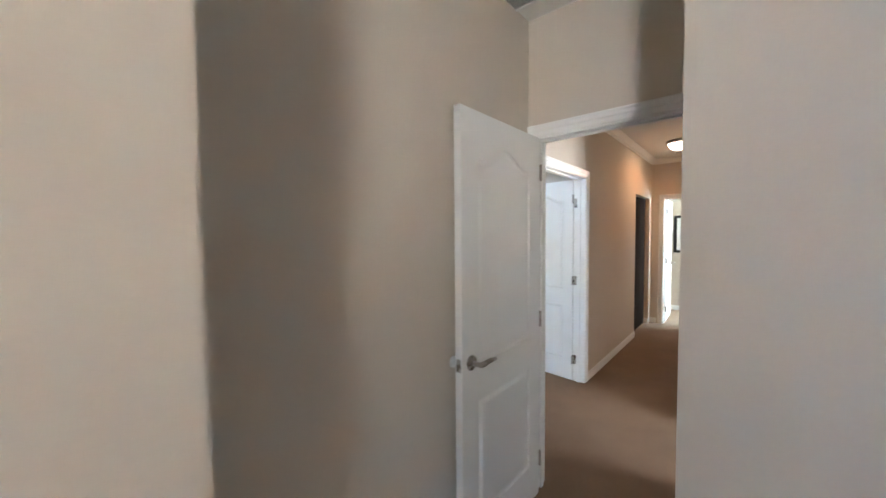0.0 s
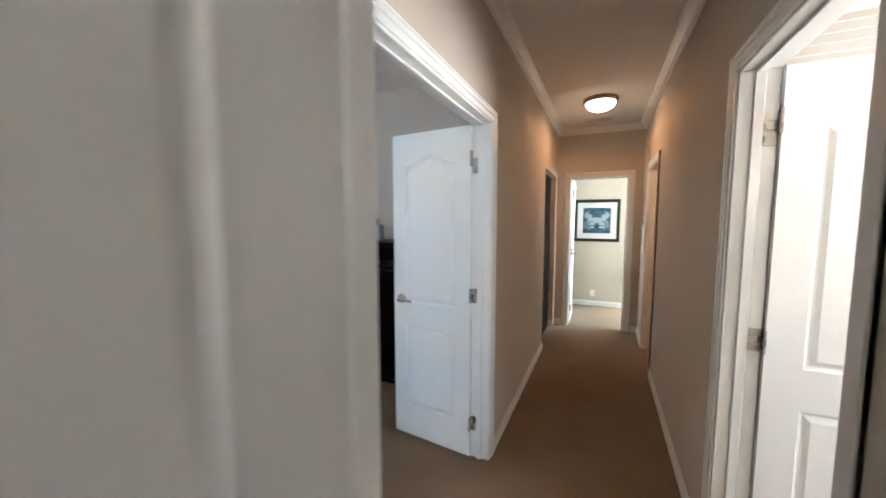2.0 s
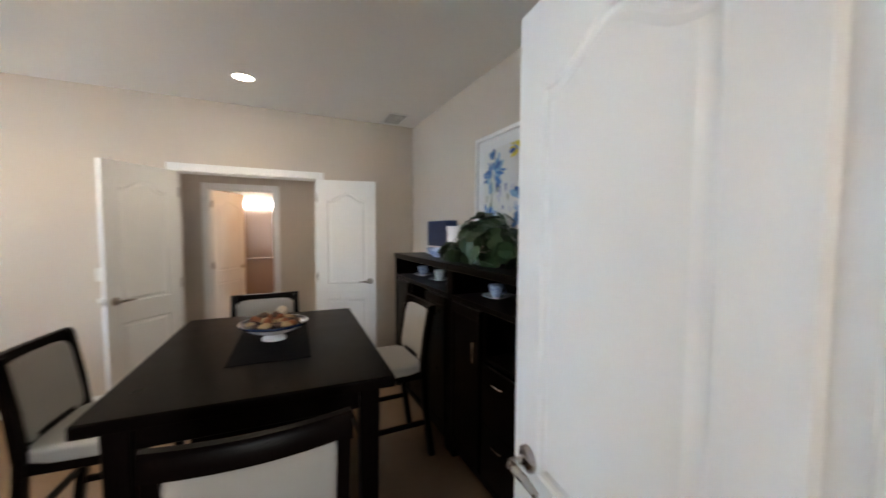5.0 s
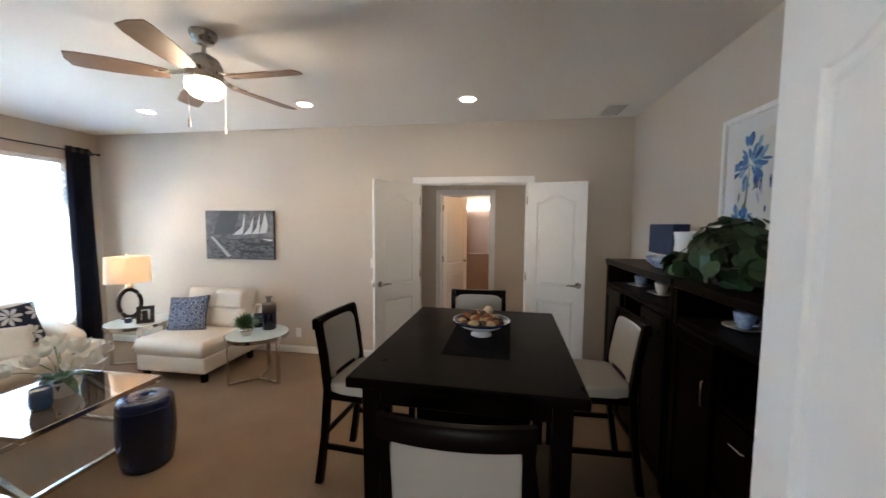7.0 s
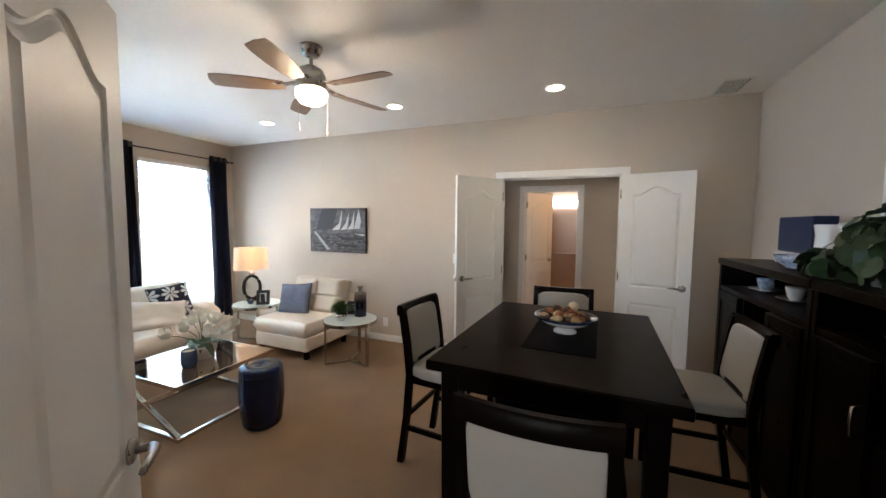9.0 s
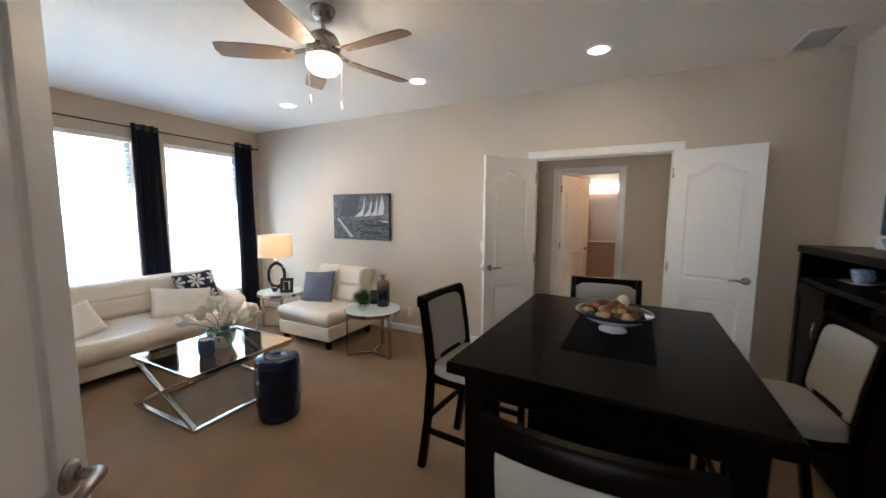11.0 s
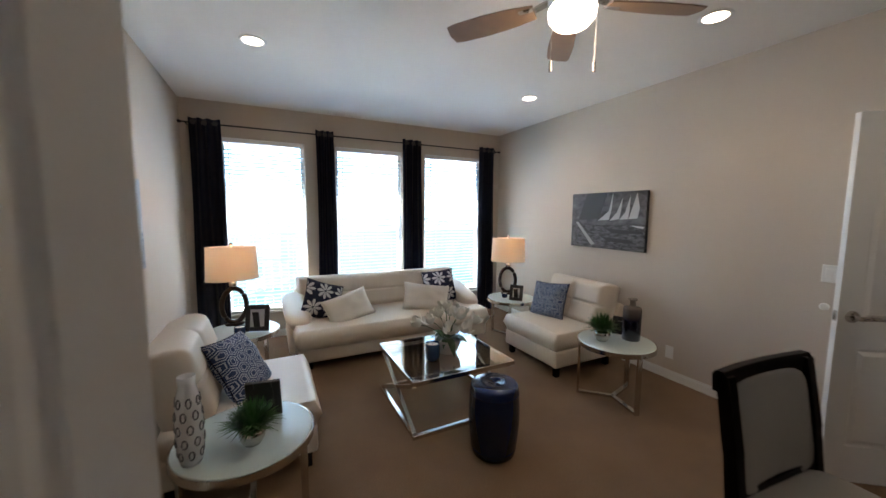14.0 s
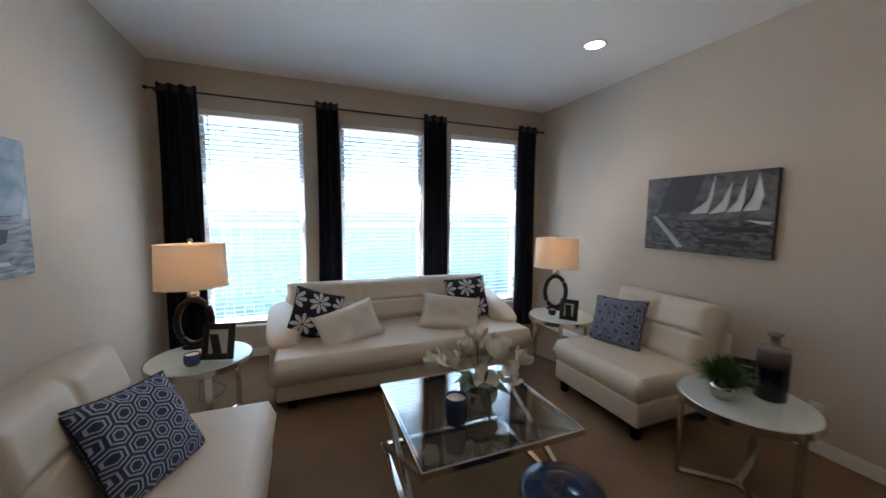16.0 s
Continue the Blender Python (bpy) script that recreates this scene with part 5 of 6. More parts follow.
stool = thing("garden_stool", pose(-2.06, 0.33, 0), "glossy navy ceramic garden stool", "stool")
part("body", lathe(bmesh.new(), [(0.0, 0.0), (0.128, 0.0), (0.135, 0.008), (0.138, 0.03), (0.150, 0.10), (0.160, 0.22), (0.159, 0.32), (0.152, 0.41), (0.150, 0.437), (0.145, 0.449), (0.134, 0.455), (0.09, 0.460), (0.017, 0.462), (0.014, 0.452), (0.0, 0.450)], 56), NAVYGLAZE, stool, "", True)
for z, r in ((0.045, 0.1415), (0.40, 0.1535)):
    part("raised_band", lathe(bmesh.new(), [(r - 0.004, z - 0.008), (r + 0.0015, z - 0.005), (r + 0.002, z), (r + 0.001, z + 0.005), (r - 0.004, z + 0.008)], 56), NAVYGLAZE, stool, "", True)

# ---------------------------------------------------------------- lamps
SHADE = bpy.data.materials.new("white_linen_shade")
SHADE.use_nodes = True
sn, sl = SHADE.node_tree.nodes, SHADE.node_tree.links
pb = sn["Principled BSDF"]
pb.inputs["Base Color"].default_value = (0.85, 0.82, 0.76, 1)
pb.inputs["Roughness"].default_value = 0.9
tr = sn.new("ShaderNodeBsdfTranslucent")
tr.inputs["Color"].default_value = (0.86, 0.79, 0.68, 1)
mx = sn.new("ShaderNodeMixShader")
mx.inputs[0].default_value = 0.42
sl.new(pb.outputs[0], mx.inputs[1])
sl.new(tr.outputs[0], mx.inputs[2])
sl.new(mx.outputs[0], sn["Material Output"].inputs["Surface"])
RINGWOOD = material("dark_brown_lamp_ring", (0.022, 0.011, 0.009), 0.45, var=0.3, scale=12, spec=0.3)


def table_lamp(m, label):
    t = thing("table_lamp", m, label, "lamp", "table lamps with ring bases")
    part("foot", lathe(bmesh.new(), [(0.0, 0.0), (0.078, 0.0), (0.08, 0.012), (0.06, 0.022), (0.0, 0.024)], 32, sy=0.7), RINGWOOD, t, "", True)
    ring = bmesh.new()
    pts = [(0.098 * math.sin(2 * math.pi * k / 40), 0, 0.178 - 0.155 * math.cos(2 * math.pi * k / 40)) for k in range(40)]
    tube(ring, pts, 0.021, 12, True)
    for v in ring.verts:
        v.co.y *= 1.5
    part("ring", ring, RINGWOOD, t, "dark oval ring base", True)
    part("ball", lathe(bmesh.new(), [(0.0, 0.338), (0.02, 0.342), (0.034, 0.36), (0.036, 0.375), (0.03, 0.392), (0.012, 0.403), (0.0, 0.404)], 24), STEEL, t, "silver ball", True)
    part("stem", rod(bmesh.new(), (0, 0, 0.40), (0, 0, 0.725), 0.005), STEEL, t)
    sh = bmesh.new()
    seg = 48
    rings = []
    for rx, ry, z in ((0.212, 0.135, 0.42), (0.200, 0.125, 0.712), (0.1975, 0.1225, 0.712), (0.2095, 0.1325, 0.42)):
        rings.append([sh.verts.new((rx * math.cos(2 * math.pi * k / seg), ry * math.sin(2 * math.pi * k / seg), z)) for k in range(seg)])
    for i in range(4):
        p, q = rings[i], rings[(i + 1) % 4]
        for k in range(seg):
            j = (k + 1) % seg
            sh.faces.new((p[k], p[j], q[j], q[k]))
    part("shade", sh, SHADE, t, "white oval drum shade, lit from inside", "auto")
    for rx, ry, z in ((0.2135, 0.1365, 0.42), (0.2015, 0.1265, 0.712)):
        trim_ = tube(bmesh.new(), [(rx * math.cos(2 * math.pi * k / seg), ry * math.sin(2 * math.pi * k / seg), z) for k in range(seg)], 0.003, 6, True)
        part("shade_trim", trim_, WHITECLOTH, t)
    part("finial", lathe(bmesh.new(), [(0.0, 0.722), (0.012, 0.725), (0.017, 0.738), (0.012, 0.750), (0.0, 0.754)], 16), STEEL, t, "", True)
    return t


L1 = (-0.515, -1.575)
L2 = (-3.545, -1.545)
tl = table_lamp(pose(*L1, RT, 0, 0, 12), "lit table lamp with oval white shade beside the sofa")
copy_thing(tl, pose(*L2, RT, 0, 0, -39))["label"] = "lit table lamp with oval white shade in the corner"
for x, y in (L1, L2):
    lamp("lamp_bulb", "POINT", pose(x, y, RT + 0.60), LAMP_W, WARM, radius=0.035)


def photo_frame(m, w, h, label, photo=PAPER, mat=BLACKWOOD, border=0.038):
    f = thing("photo_frame", m @ pose(0, 0, 0, -14, 0, 0), label, "photo frame")
    b = bmesh.new()
    for q in ((-w / 2, -w / 2 + border, 0, h), (w / 2 - border, w / 2, 0, h), (-w / 2 + border, w / 2 - border, 0, border), (-w / 2 + border, w / 2 - border, h - border, h)):
        box(b, q[0], q[1], -0.010, 0.010, q[2], q[3], 0.003)
    part("frame", b, mat, f)
    part("photo", box(bmesh.new(), -w / 2 + border, w / 2 - border, -0.002, 0.004, border, h - border), photo, f, "grey landscape photograph")
    part("backing", box(bmesh.new(), -w / 2 + border - 0.006, w / 2 - border + 0.006, 0.0045, 0.0115, border - 0.006, h - border + 0.006, 0.001), mat, f)
    part("easel", turned(bmesh.new(), pose(0, 0.012, 0.0, 26, 0, 0), lambda q_: box(q_, -0.025, 0.025, 0.0, 0.004, 0.012, h * 0.8)), mat, f)
    return f


photo_frame(pose(-0.70, -1.265, RT + 0.004, 0, 0, 165), 0.19, 0.225, "black photo frame leaning on the end table")
photo_frame(pose(-3.40, -1.185, RT + 0.004, 0, 0, 128), 0.155, 0.185, "black photo frame leaning on the end table")
photo_frame(pose(-3.47, 0.14, RT + 0.004, 0, 0, 120), 0.12, 0.15, "small dark photo frame behind the potted grass")
photo_frame(pose(-0.775, 0.18, RT + 0.004, 0, 0, -8), 0.155, 0.205, "black photo frame seen from behind")


def candle_jar(m, label, r=0.05, h=0.075, two=True):
    c = thing("candle", m, label, "candle")
    part("jar", lathe(bmesh.new(), [(0.0, 0.0), (r * 0.8, 0.0), (r * 0.98, h * 0.25), (r, h * 0.6), (r * 0.92, h), (r * 0.86, h), (r * 0.86, h * 0.8), (0.0, h * 0.8)], 28), material("blue_glass_jar", (0.02, 0.05, 0.12), 0.15, var=0.3, scale=14, coat=0.5), c, "", True)
    part("wax", lathe(bmesh.new(), [(0.0, h * 0.805), (r * 0.85, h * 0.805), (r * 0.85, h * 0.90), (0.0, h * 0.89)], 24), material("candle_wax", (0.72, 0.66, 0.56), 0.6, var=0.05, scale=9), c, "cream wax", True)
    part("wick", rod(bmesh.new(), (0, 0, h * 0.89), (0.002, 0, h * 1.0), 0.0012, None, 6), BLACK, c)


candle_jar(pose(-1.895, -0.245, CT), "blue ceramic candle jar on the coffee table", 0.057, 0.135)
candle_jar(pose(-0.575, -1.24, RT), "navy candle jar on the end table", 0.046, 0.07)
candle_jar(pose(-3.39, -1.39, RT), "navy candle jar on the corner end table", 0.036, 0.055)

tul = thing("tulip_arrangement", pose(-2.07, -0.34, CT), "white tulips with broad leaves in a pale ceramic pot", "flowers")
part("pot", lathe(bmesh.new(), [(0.0, 0.0), (0.058, 0.0), (0.072, 0.012), (0.094, 0.055), (0.106, 0.112), (0.101, 0.114), (0.09, 0.085), (0.0, 0.08)], 32), material("pale_grey_ceramic", (0.62, 0.58, 0.53), 0.5, var=0.15, scale=12), tul, "", True)
rng = random.Random(3)
for k in range(10):
    a = 2.4 * k + rng.uniform(-0.3, 0.3)
    lean = rng.uniform(0.04, 0.10) if k < 3 else rng.uniform(0.14, 0.235)
    hgt = 0.235 - lean * 0.45 + rng.uniform(-0.02, 0.03)
    top = Vector((lean * math.cos(a), lean * math.sin(a), 0.10 + hgt))
    part("stem", tube(bmesh.new(), [(0.02 * math.cos(a), 0.02 * math.sin(a), 0.08), (top.x * 0.35, top.y * 0.35, 0.10 + hgt * 0.55), (top.x * 0.75, top.y * 0.75, 0.10 + hgt * 0.9), top], 0.003, 6), GRASS, tul, "", True)
    b = bmesh.new()
    R = rng.uniform(0.043, 0.053)
    foot_ = b.verts.new((0, 0, -0.008))
    for j in range(7):
        aj = j * 2 * math.pi / 7 + rng.random() * 0.5
        rr, op = (R, rng.uniform(0.15, 0.5)) if j % 2 else (R * 0.8, rng.uniform(-0.1, 0.15))
        g = []
        for v_ in range(7):
            v = v_ / 6
            wid = (0.78 * math.sin(math.pi * min(1, 0.16 + v * 0.74)) + 0.06) * (1 + 0.12 * math.sin(9 * v + j))
            rad = rr * (0.30 + 0.80 * math.sin(math.pi * (0.08 + 0.60 * v)) + op * v * v)
            g.append([b.verts.new((rad * math.cos(aj + s_ * wid), rad * math.sin(aj + s_ * wid), -0.005 + v * R * 1.65 - abs(s_) * v * 0.012)) for s_ in (-0.7, -0.3, 0.0, 0.3, 0.7)])
        for i in range(4):
            b.faces.new((foot_, g[0][i], g[0][i + 1]))
        for p, q in zip(g, g[1:]):
            for i in range(4):
                b.faces.new((p[i], p[i + 1], q[i + 1], q[i]))
    out_ = lean * 3.2
    tip = Matrix.Translation(top) @ Matrix.Rotation(a, 4, "Z") @ Matrix.Rotation(out_, 4, "Y") @ Matrix.Rotation(rng.random() * 6, 4, "Z")
    bmesh.ops.transform(b, matrix=tip, verts=b.verts)
    part("tulip", b, PETAL, tul, "white tulip flower", True)
for k in range(16):
    a = 0.39 * k + rng.uniform(-0.2, 0.2)
    b = bmesh.new()
    L = rng.uniform(0.14, 0.22)
    leaf_shape(b, (0.03 * math.cos(a), 0.03 * math.sin(a), 0.10), (math.cos(a), math.sin(a), rng.uniform(0.4, 1.7)), L, rng.uniform(0.055, 0.08), 0.4, rng.uniform(0.5, 1.1))
    part("leaf", b, LEAF, tul, "", True)


def grass_pot(m, label, s=1.0):
    g = thing("potted_grass", m, label, "plant", "small pots of grass")
    part("pot", lathe(bmesh.new(), [(0.0, 0.0), (0.028 * s, 0.0), (0.040 * s, 0.02 * s), (0.044 * s, 0.04 * s), (0.037 * s, 0.062 * s), (0.033 * s, 0.062 * s), (0.0, 0.05 * s)], 24), STEEL, g, "silver round pot", True)
    rg = random.Random(9)
    b = bmesh.new()
    for k in range(620):
        a = rg.random() * 6.283
        lean = rg.uniform(0.1, 1.15)
        L = rg.uniform(0.07, 0.125) * s
        base = Vector((rg.uniform(0, 0.026) * s * math.cos(a), rg.uniform(0, 0.026) * s * math.sin(a), 0.052 * s))
        d = Vector((math.cos(a) * math.sin(lean), math.sin(a) * math.sin(lean), math.cos(lean)))
        side = Vector((-math.sin(a), math.cos(a), 0)) * 0.0030 * s
        p1 = base + d * L * 0.55
        p2 = base + d * L - Vector((0, 0, 0.25 * L * lean))
        q = [b.verts.new(v) for v in (base - side, base + side, p1 + side, p1 - side, p2)]
        b.faces.new(q[:4])
        b.faces.new((q[3], q[2], q[4]))
    tagged(part("grass_blades", b, GRASS, g, "thin bright green blades"), kind="stuff")


grass_pot(pose(-3.225, 0.165, RT), "small artificial grass in a silver pot", 1.4)
grass_pot(pose(-0.725, 0.39, RT), "small artificial grass in a silver pot", 1.25)

bot = thing("ombre_vase", pose(-3.455, 0.255, RT), "tall clear to navy glass bottle vase", "vase")
OMBRE = bpy.data.materials.new("ombre_glass")
OMBRE.use_nodes = True
on, ol = OMBRE.node_tree.nodes, OMBRE.node_tree.links
ob_ = on["Principled BSDF"]
ob_.inputs["Roughness"].default_value = 0.08
tc = on.new("ShaderNodeTexCoord")
sx_ = on.new("ShaderNodeSeparateXYZ")
rp = on.new("ShaderNodeValToRGB")
mr_ = on.new("ShaderNodeMapRange")
mr_.inputs["From Max"].default_value = 0.36
ol.new(tc.outputs["Object"], sx_.inputs[0])
ol.new(sx_.outputs[2], mr_.inputs["Value"])
ol.new(mr_.outputs["Result"], rp.inputs["Fac"])
rp.color_ramp.elements[0].position, rp.color_ramp.elements[0].color = 0.45, (0.004, 0.005, 0.02, 1)
rp.color_ramp.elements[1].position, rp.color_ramp.elements[1].color = 0.85, (0.22, 0.19, 0.16, 1)
ol.new(rp.outputs["Color"], ob_.inputs["Base Color"])
part("body", lathe(bmesh.new(), [(0.0, 0.0), (0.062, 0.0), (0.068, 0.006), (0.069, 0.10), (0.069, 0.255), (0.064, 0.27), (0.03, 0.278), (0.022, 0.285), (0.021, 0.325), (0.036, 0.333), (0.036, 0.34), (0.017, 0.338), (0.015, 0.29), (0.0, 0.27)], 36), OMBRE, bot, "", True)

vs = thing("patterned_vase", pose(-0.505, 0.42, RT), "tall white vase with dark oval rings", "vase")
body = part("body", lathe(bmesh.new(), [(0.0, 0.0), (0.036, 0.0), (0.042, 0.02), (0.050, 0.10), (0.049, 0.20), (0.040, 0.285), (0.030, 0.33), (0.032, 0.368), (0.028, 0.368), (0.026, 0.33), (0.0, 0.30)], 32), PORCELAIN, vs, "", True)
prof = [(0.0, 0.042), (0.02, 0.042), (0.10, 0.050), (0.20, 0.049), (0.285, 0.040), (0.34, 0.031)]
RINGMAT = material("dark_grey_ring_glaze", (0.09, 0.09, 0.10), 0.4, var=0.3, scale=40)
for j, z in enumerate((0.05, 0.105, 0.16, 0.215, 0.268)):
    r = float(np.interp(z, [p[0] for p in prof], [p[1] for p in prof]))
    for k in range(7):
        a = 2 * math.pi * (k + 0.5 * (j % 2)) / 7
        pts = []
        for i in range(14):
            q = 2 * math.pi * i / 14
            aa, zz = a + 0.20 * math.cos(q), z + 0.018 * math.sin(q)
            rr = float(np.interp(zz, [p[0] for p in prof], [p[1] for p in prof]))
            pts.append((rr * math.cos(aa), rr * math.sin(aa), zz))
        part("ring_mark", tube(bmesh.new(), pts, 0.0032, 6, True), RINGMAT, vs, "", True)

cord = thing("lamp_cord", pose(0, 0, 0), "dark lamp cord hanging behind the end table", "cable")
part("cord", tube(bmesh.new(), [(-0.50, -1.66, RT + 0.004), (-0.50, -1.71, RT - 0.02), (-0.49, -1.73, 0.2), (-0.47, -1.75, 0.01), (-0.6, -1.80, 0.006), (-0.62, -1.95, 0.006), (-0.4, -2.2, 0.006)], 0.004, 6), BLACK, cord, "", True)

# ---------------------------------------------------------------- curtains
rodt = thing("curtain_rod", pose(0, -2.49, 2.445), "thin dark metal curtain rod over three windows", "curtain rod")
part("pole", rod(bmesh.new(), (-4.02, 0, 0), (-0.05, 0, 0), 0.008, None, 12), BLACK, rodt)
for x in (-4.035, -0.035):
    part("finial", box(bmesh.new(), x - 0.016, x + 0.016, -0.014, 0.014, -0.014, 0.014, 0.004), BLACK, rodt)
for x in (-3.98, -2.66, -1.44, -0.09):
    part("bracket", bar(bmesh.new(), (x, -0.08, -0.012), (x, 0.0, -0.012), 0.012, 0.012), BLACK, rodt)


RINGSTEEL = material("dark_steel_ring", (0.10, 0.10, 0.11), 0.35, 0.9, var=0.2, scale=30)


def curtain(x0, x1, folds, seed, label):
    c = thing("curtain", pose((x0 + x1) / 2, -2.49, 0), label, "curtain", "navy curtain panels")
    w = x1 - x0
    rg = random.Random(seed)
    b = bmesh.new()
    nu, nv = folds * 10, 16
    ph = [rg.uniform(-0.5, 0.5) for _ in range(folds + 2)]
    g = []
    for j in range(nv + 1):
        v = j / nv
        z = 0.012 + v * (2.495 - 0.012)
        row = []
        for i in range(nu + 1):
            u = i / nu
            amp = 0.030 + 0.014 * (1 - v) * math.sin(3 * u + seed)
            flare = 1.0 + 0.10 * (1 - v) ** 1.5
            x = (u - 0.5) * w * flare + 0.008 * math.sin(5 * v + seed + 6 * u)
            y = amp * math.sin(2 * math.pi * folds * u + 0.35 * ph[int(u * folds)] * (1 - v) + seed)
            row.append(b.verts.new((x, y, z)))
        g.append(row)
    for j in range(nv):
        for i in range(nu):
            b.faces.new((g[j][i], g[j][i + 1], g[j + 1][i + 1], g[j + 1][i]))
    bmesh.ops.solidify(b, geom=b.faces[:], thickness=0.003)
    part("panel", b, NAVYCLOTH, c, "", True)
    for k in range(folds):
        u = (k + 0.5) / folds
        gm = turned(bmesh.new(), pose((u - 0.5) * w, 0.034, 2.445, 90, 0, 0), lambda q_: lathe(q_, [(0.017, -0.002), (0.025, -0.003), (0.026, 0.0), (0.025, 0.003), (0.017, 0.002)], 20))
        part("grommet", gm, RINGSTEEL, c, "dark steel grommet", True)


curtain(-0.40, -0.11, 3, 1, "navy grommet curtain panel hanging to the floor")
curtain(-1.58, -1.37, 3, 2, "navy grommet curtain panel gathered between windows")
curtain(-2.75, -2.48, 3, 3, "navy grommet curtain panel gathered between windows")
curtain(-3.96, -3.70, 3, 4, "navy grommet curtain panel hanging to the floor")

# ---------------------------------------------------------------- pictures


def tone(name, col, var=0.4, scale=8):
    return material(name, col, 0.55, var=var, scale=scale, fine=0.15, fine_scale=120)


def patch(parent, name, pts, mat, y, t=0.0012):
    """A flat painted shape on a picture's face (x-z), facing -y."""
    b = bmesh.new()
    lo = [b.verts.new((x, y, z)) for x, z in pts]
    hi = [b.verts.new((x, y - t, z)) for x, z in pts]
    f = b.faces.new(hi)
    b.faces.new(lo[::-1])
    n = len(pts)
    for i in range(n):
        b.faces.new((lo[i], lo[(i + 1) % n], hi[(i + 1) % n], hi[i]))
    bmesh.ops.triangulate(b, faces=[f])
    return part(name, b, mat, parent)


def streaks(base_name, dark, light, stretch, scale):
    """Streaked paint with long soft bands."""
    m = material(base_name, light, 0.6)
    n, l = m.node_tree.nodes, m.node_tree.links
    tex = n.new("ShaderNodeTexNoise")
    tex.inputs["Scale"].default_value, tex.inputs["Detail"].default_value, tex.inputs["Distortion"].default_value = scale, 6, 0.6
    mp = n.new("ShaderNodeMapping")
    mp.inputs["Scale"].default_value = stretch
    tcn = n.new("ShaderNodeTexCoord")
    l.new(tcn.outputs["Object"], mp.inputs["Vector"])
    l.new(mp.outputs["Vector"], tex.inputs["Vector"])
    cr = n.new("ShaderNodeValToRGB")
    cr.color_ramp.elements[0].position, cr.color_ramp.elements[0].color = 0.35, (*dark, 1)
    cr.color_ramp.elements[1].position, cr.color_ramp.elements[1].color = 0.68, (*light, 1)
    l.new(tex.outputs["Fac"], cr.inputs["Fac"])
    l.new(cr.outputs["Color"], n["Principled BSDF"].inputs["Base Color"])
    return m


def sailing_canvas(m, tones, label, second):
    """Wrapped canvas 0.92 x 0.60 with sails over a sea; hangs in x-z, its face towards -y."""
    c = thing("canvas_picture", m, label, "picture", "sailing canvases")
    side, skyt, sea, sail, sail2, deck = tones
    part("canvas", box(bmesh.new(), -0.46, 0.46, -0.036, 0.0, -0.30, 0.30, 0.004), side, c, "dark wrapped canvas edge")
    patch(c, "sky", [(-0.458, -0.06), (0.458, -0.03), (0.458, 0.298), (-0.458, 0.298)], skyt, -0.0361)
    patch(c, "sea", [(-0.458, -0.298), (0.458, -0.298), (0.458, -0.03), (0.2, -0.045), (-0.1, -0.05), (-0.458, -0.06)], sea, -0.0361)
    if second:
        sails = [((-0.02, -0.10), (0.10, 0.22), (0.20, -0.12)), ((-0.30, -0.12), (-0.23, 0.12), (-0.16, -0.12)), ((-0.16, -0.11), (-0.10, 0.14), (-0.05, -0.11)), ((0.40, -0.05), (0.43, 0.06), (0.45, -0.05))]
        hull = [(-0.02, -0.12), (0.32, -0.09), (0.30, -0.15), (0.10, -0.18)]
    else:
        sails = [((-0.36, 0.0), (-0.25, 0.298), (0.02, 0.298), (-0.08, 0.02)), ((-0.09, 0.0), (0.04, 0.10), (0.085, 0.285), (0.075, 0.12), (0.045, 0.01)), ((0.055, 0.0), (0.14, 0.09), (0.20, 0.235), (0.185, 0.09), (0.165, 0.02)), ((0.175, 0.015), (0.235, 0.09), (0.285, 0.26), (0.28, 0.09), (0.265, 0.02)), ((0.275, 0.02), (0.33, 0.12), (0.355, 0.28), (0.39, 0.13), (0.37, 0.03)), ((0.30, -0.04), (0.45, -0.05), (0.43, -0.07), (0.36, -0.06))]
        hull = [(-0.40, -0.02), (-0.36, -0.02), (-0.12, -0.26), (-0.17, -0.27)]
    for k, s in enumerate(sails):
        patch(c, "sail", list(s), sail2 if (k == 0 and not second) else sail, -0.0374 - 0.0003 * k)
    patch(c, "hull", hull, deck, -0.0378)
    if not second:
        patch(c, "rigging", [(-0.37, 0.0), (-0.36, 0.0), (-0.20, -0.13), (-0.21, -0.14)], side, -0.0385)
        patch(c, "wave", [(0.0, -0.08), (0.43, -0.10), (0.44, -0.12), (0.1, -0.13)], side, -0.0376)
        patch(c, "wave", [(-0.05, -0.17), (0.30, -0.19), (0.36, -0.22), (0.05, -0.22)], side, -0.0376)
    else:
        patch(c, "wave", [(0.0, -0.22), (0.30, -0.23), (0.32, -0.245), (0.02, -0.24)], sail, -0.0376)
    return c


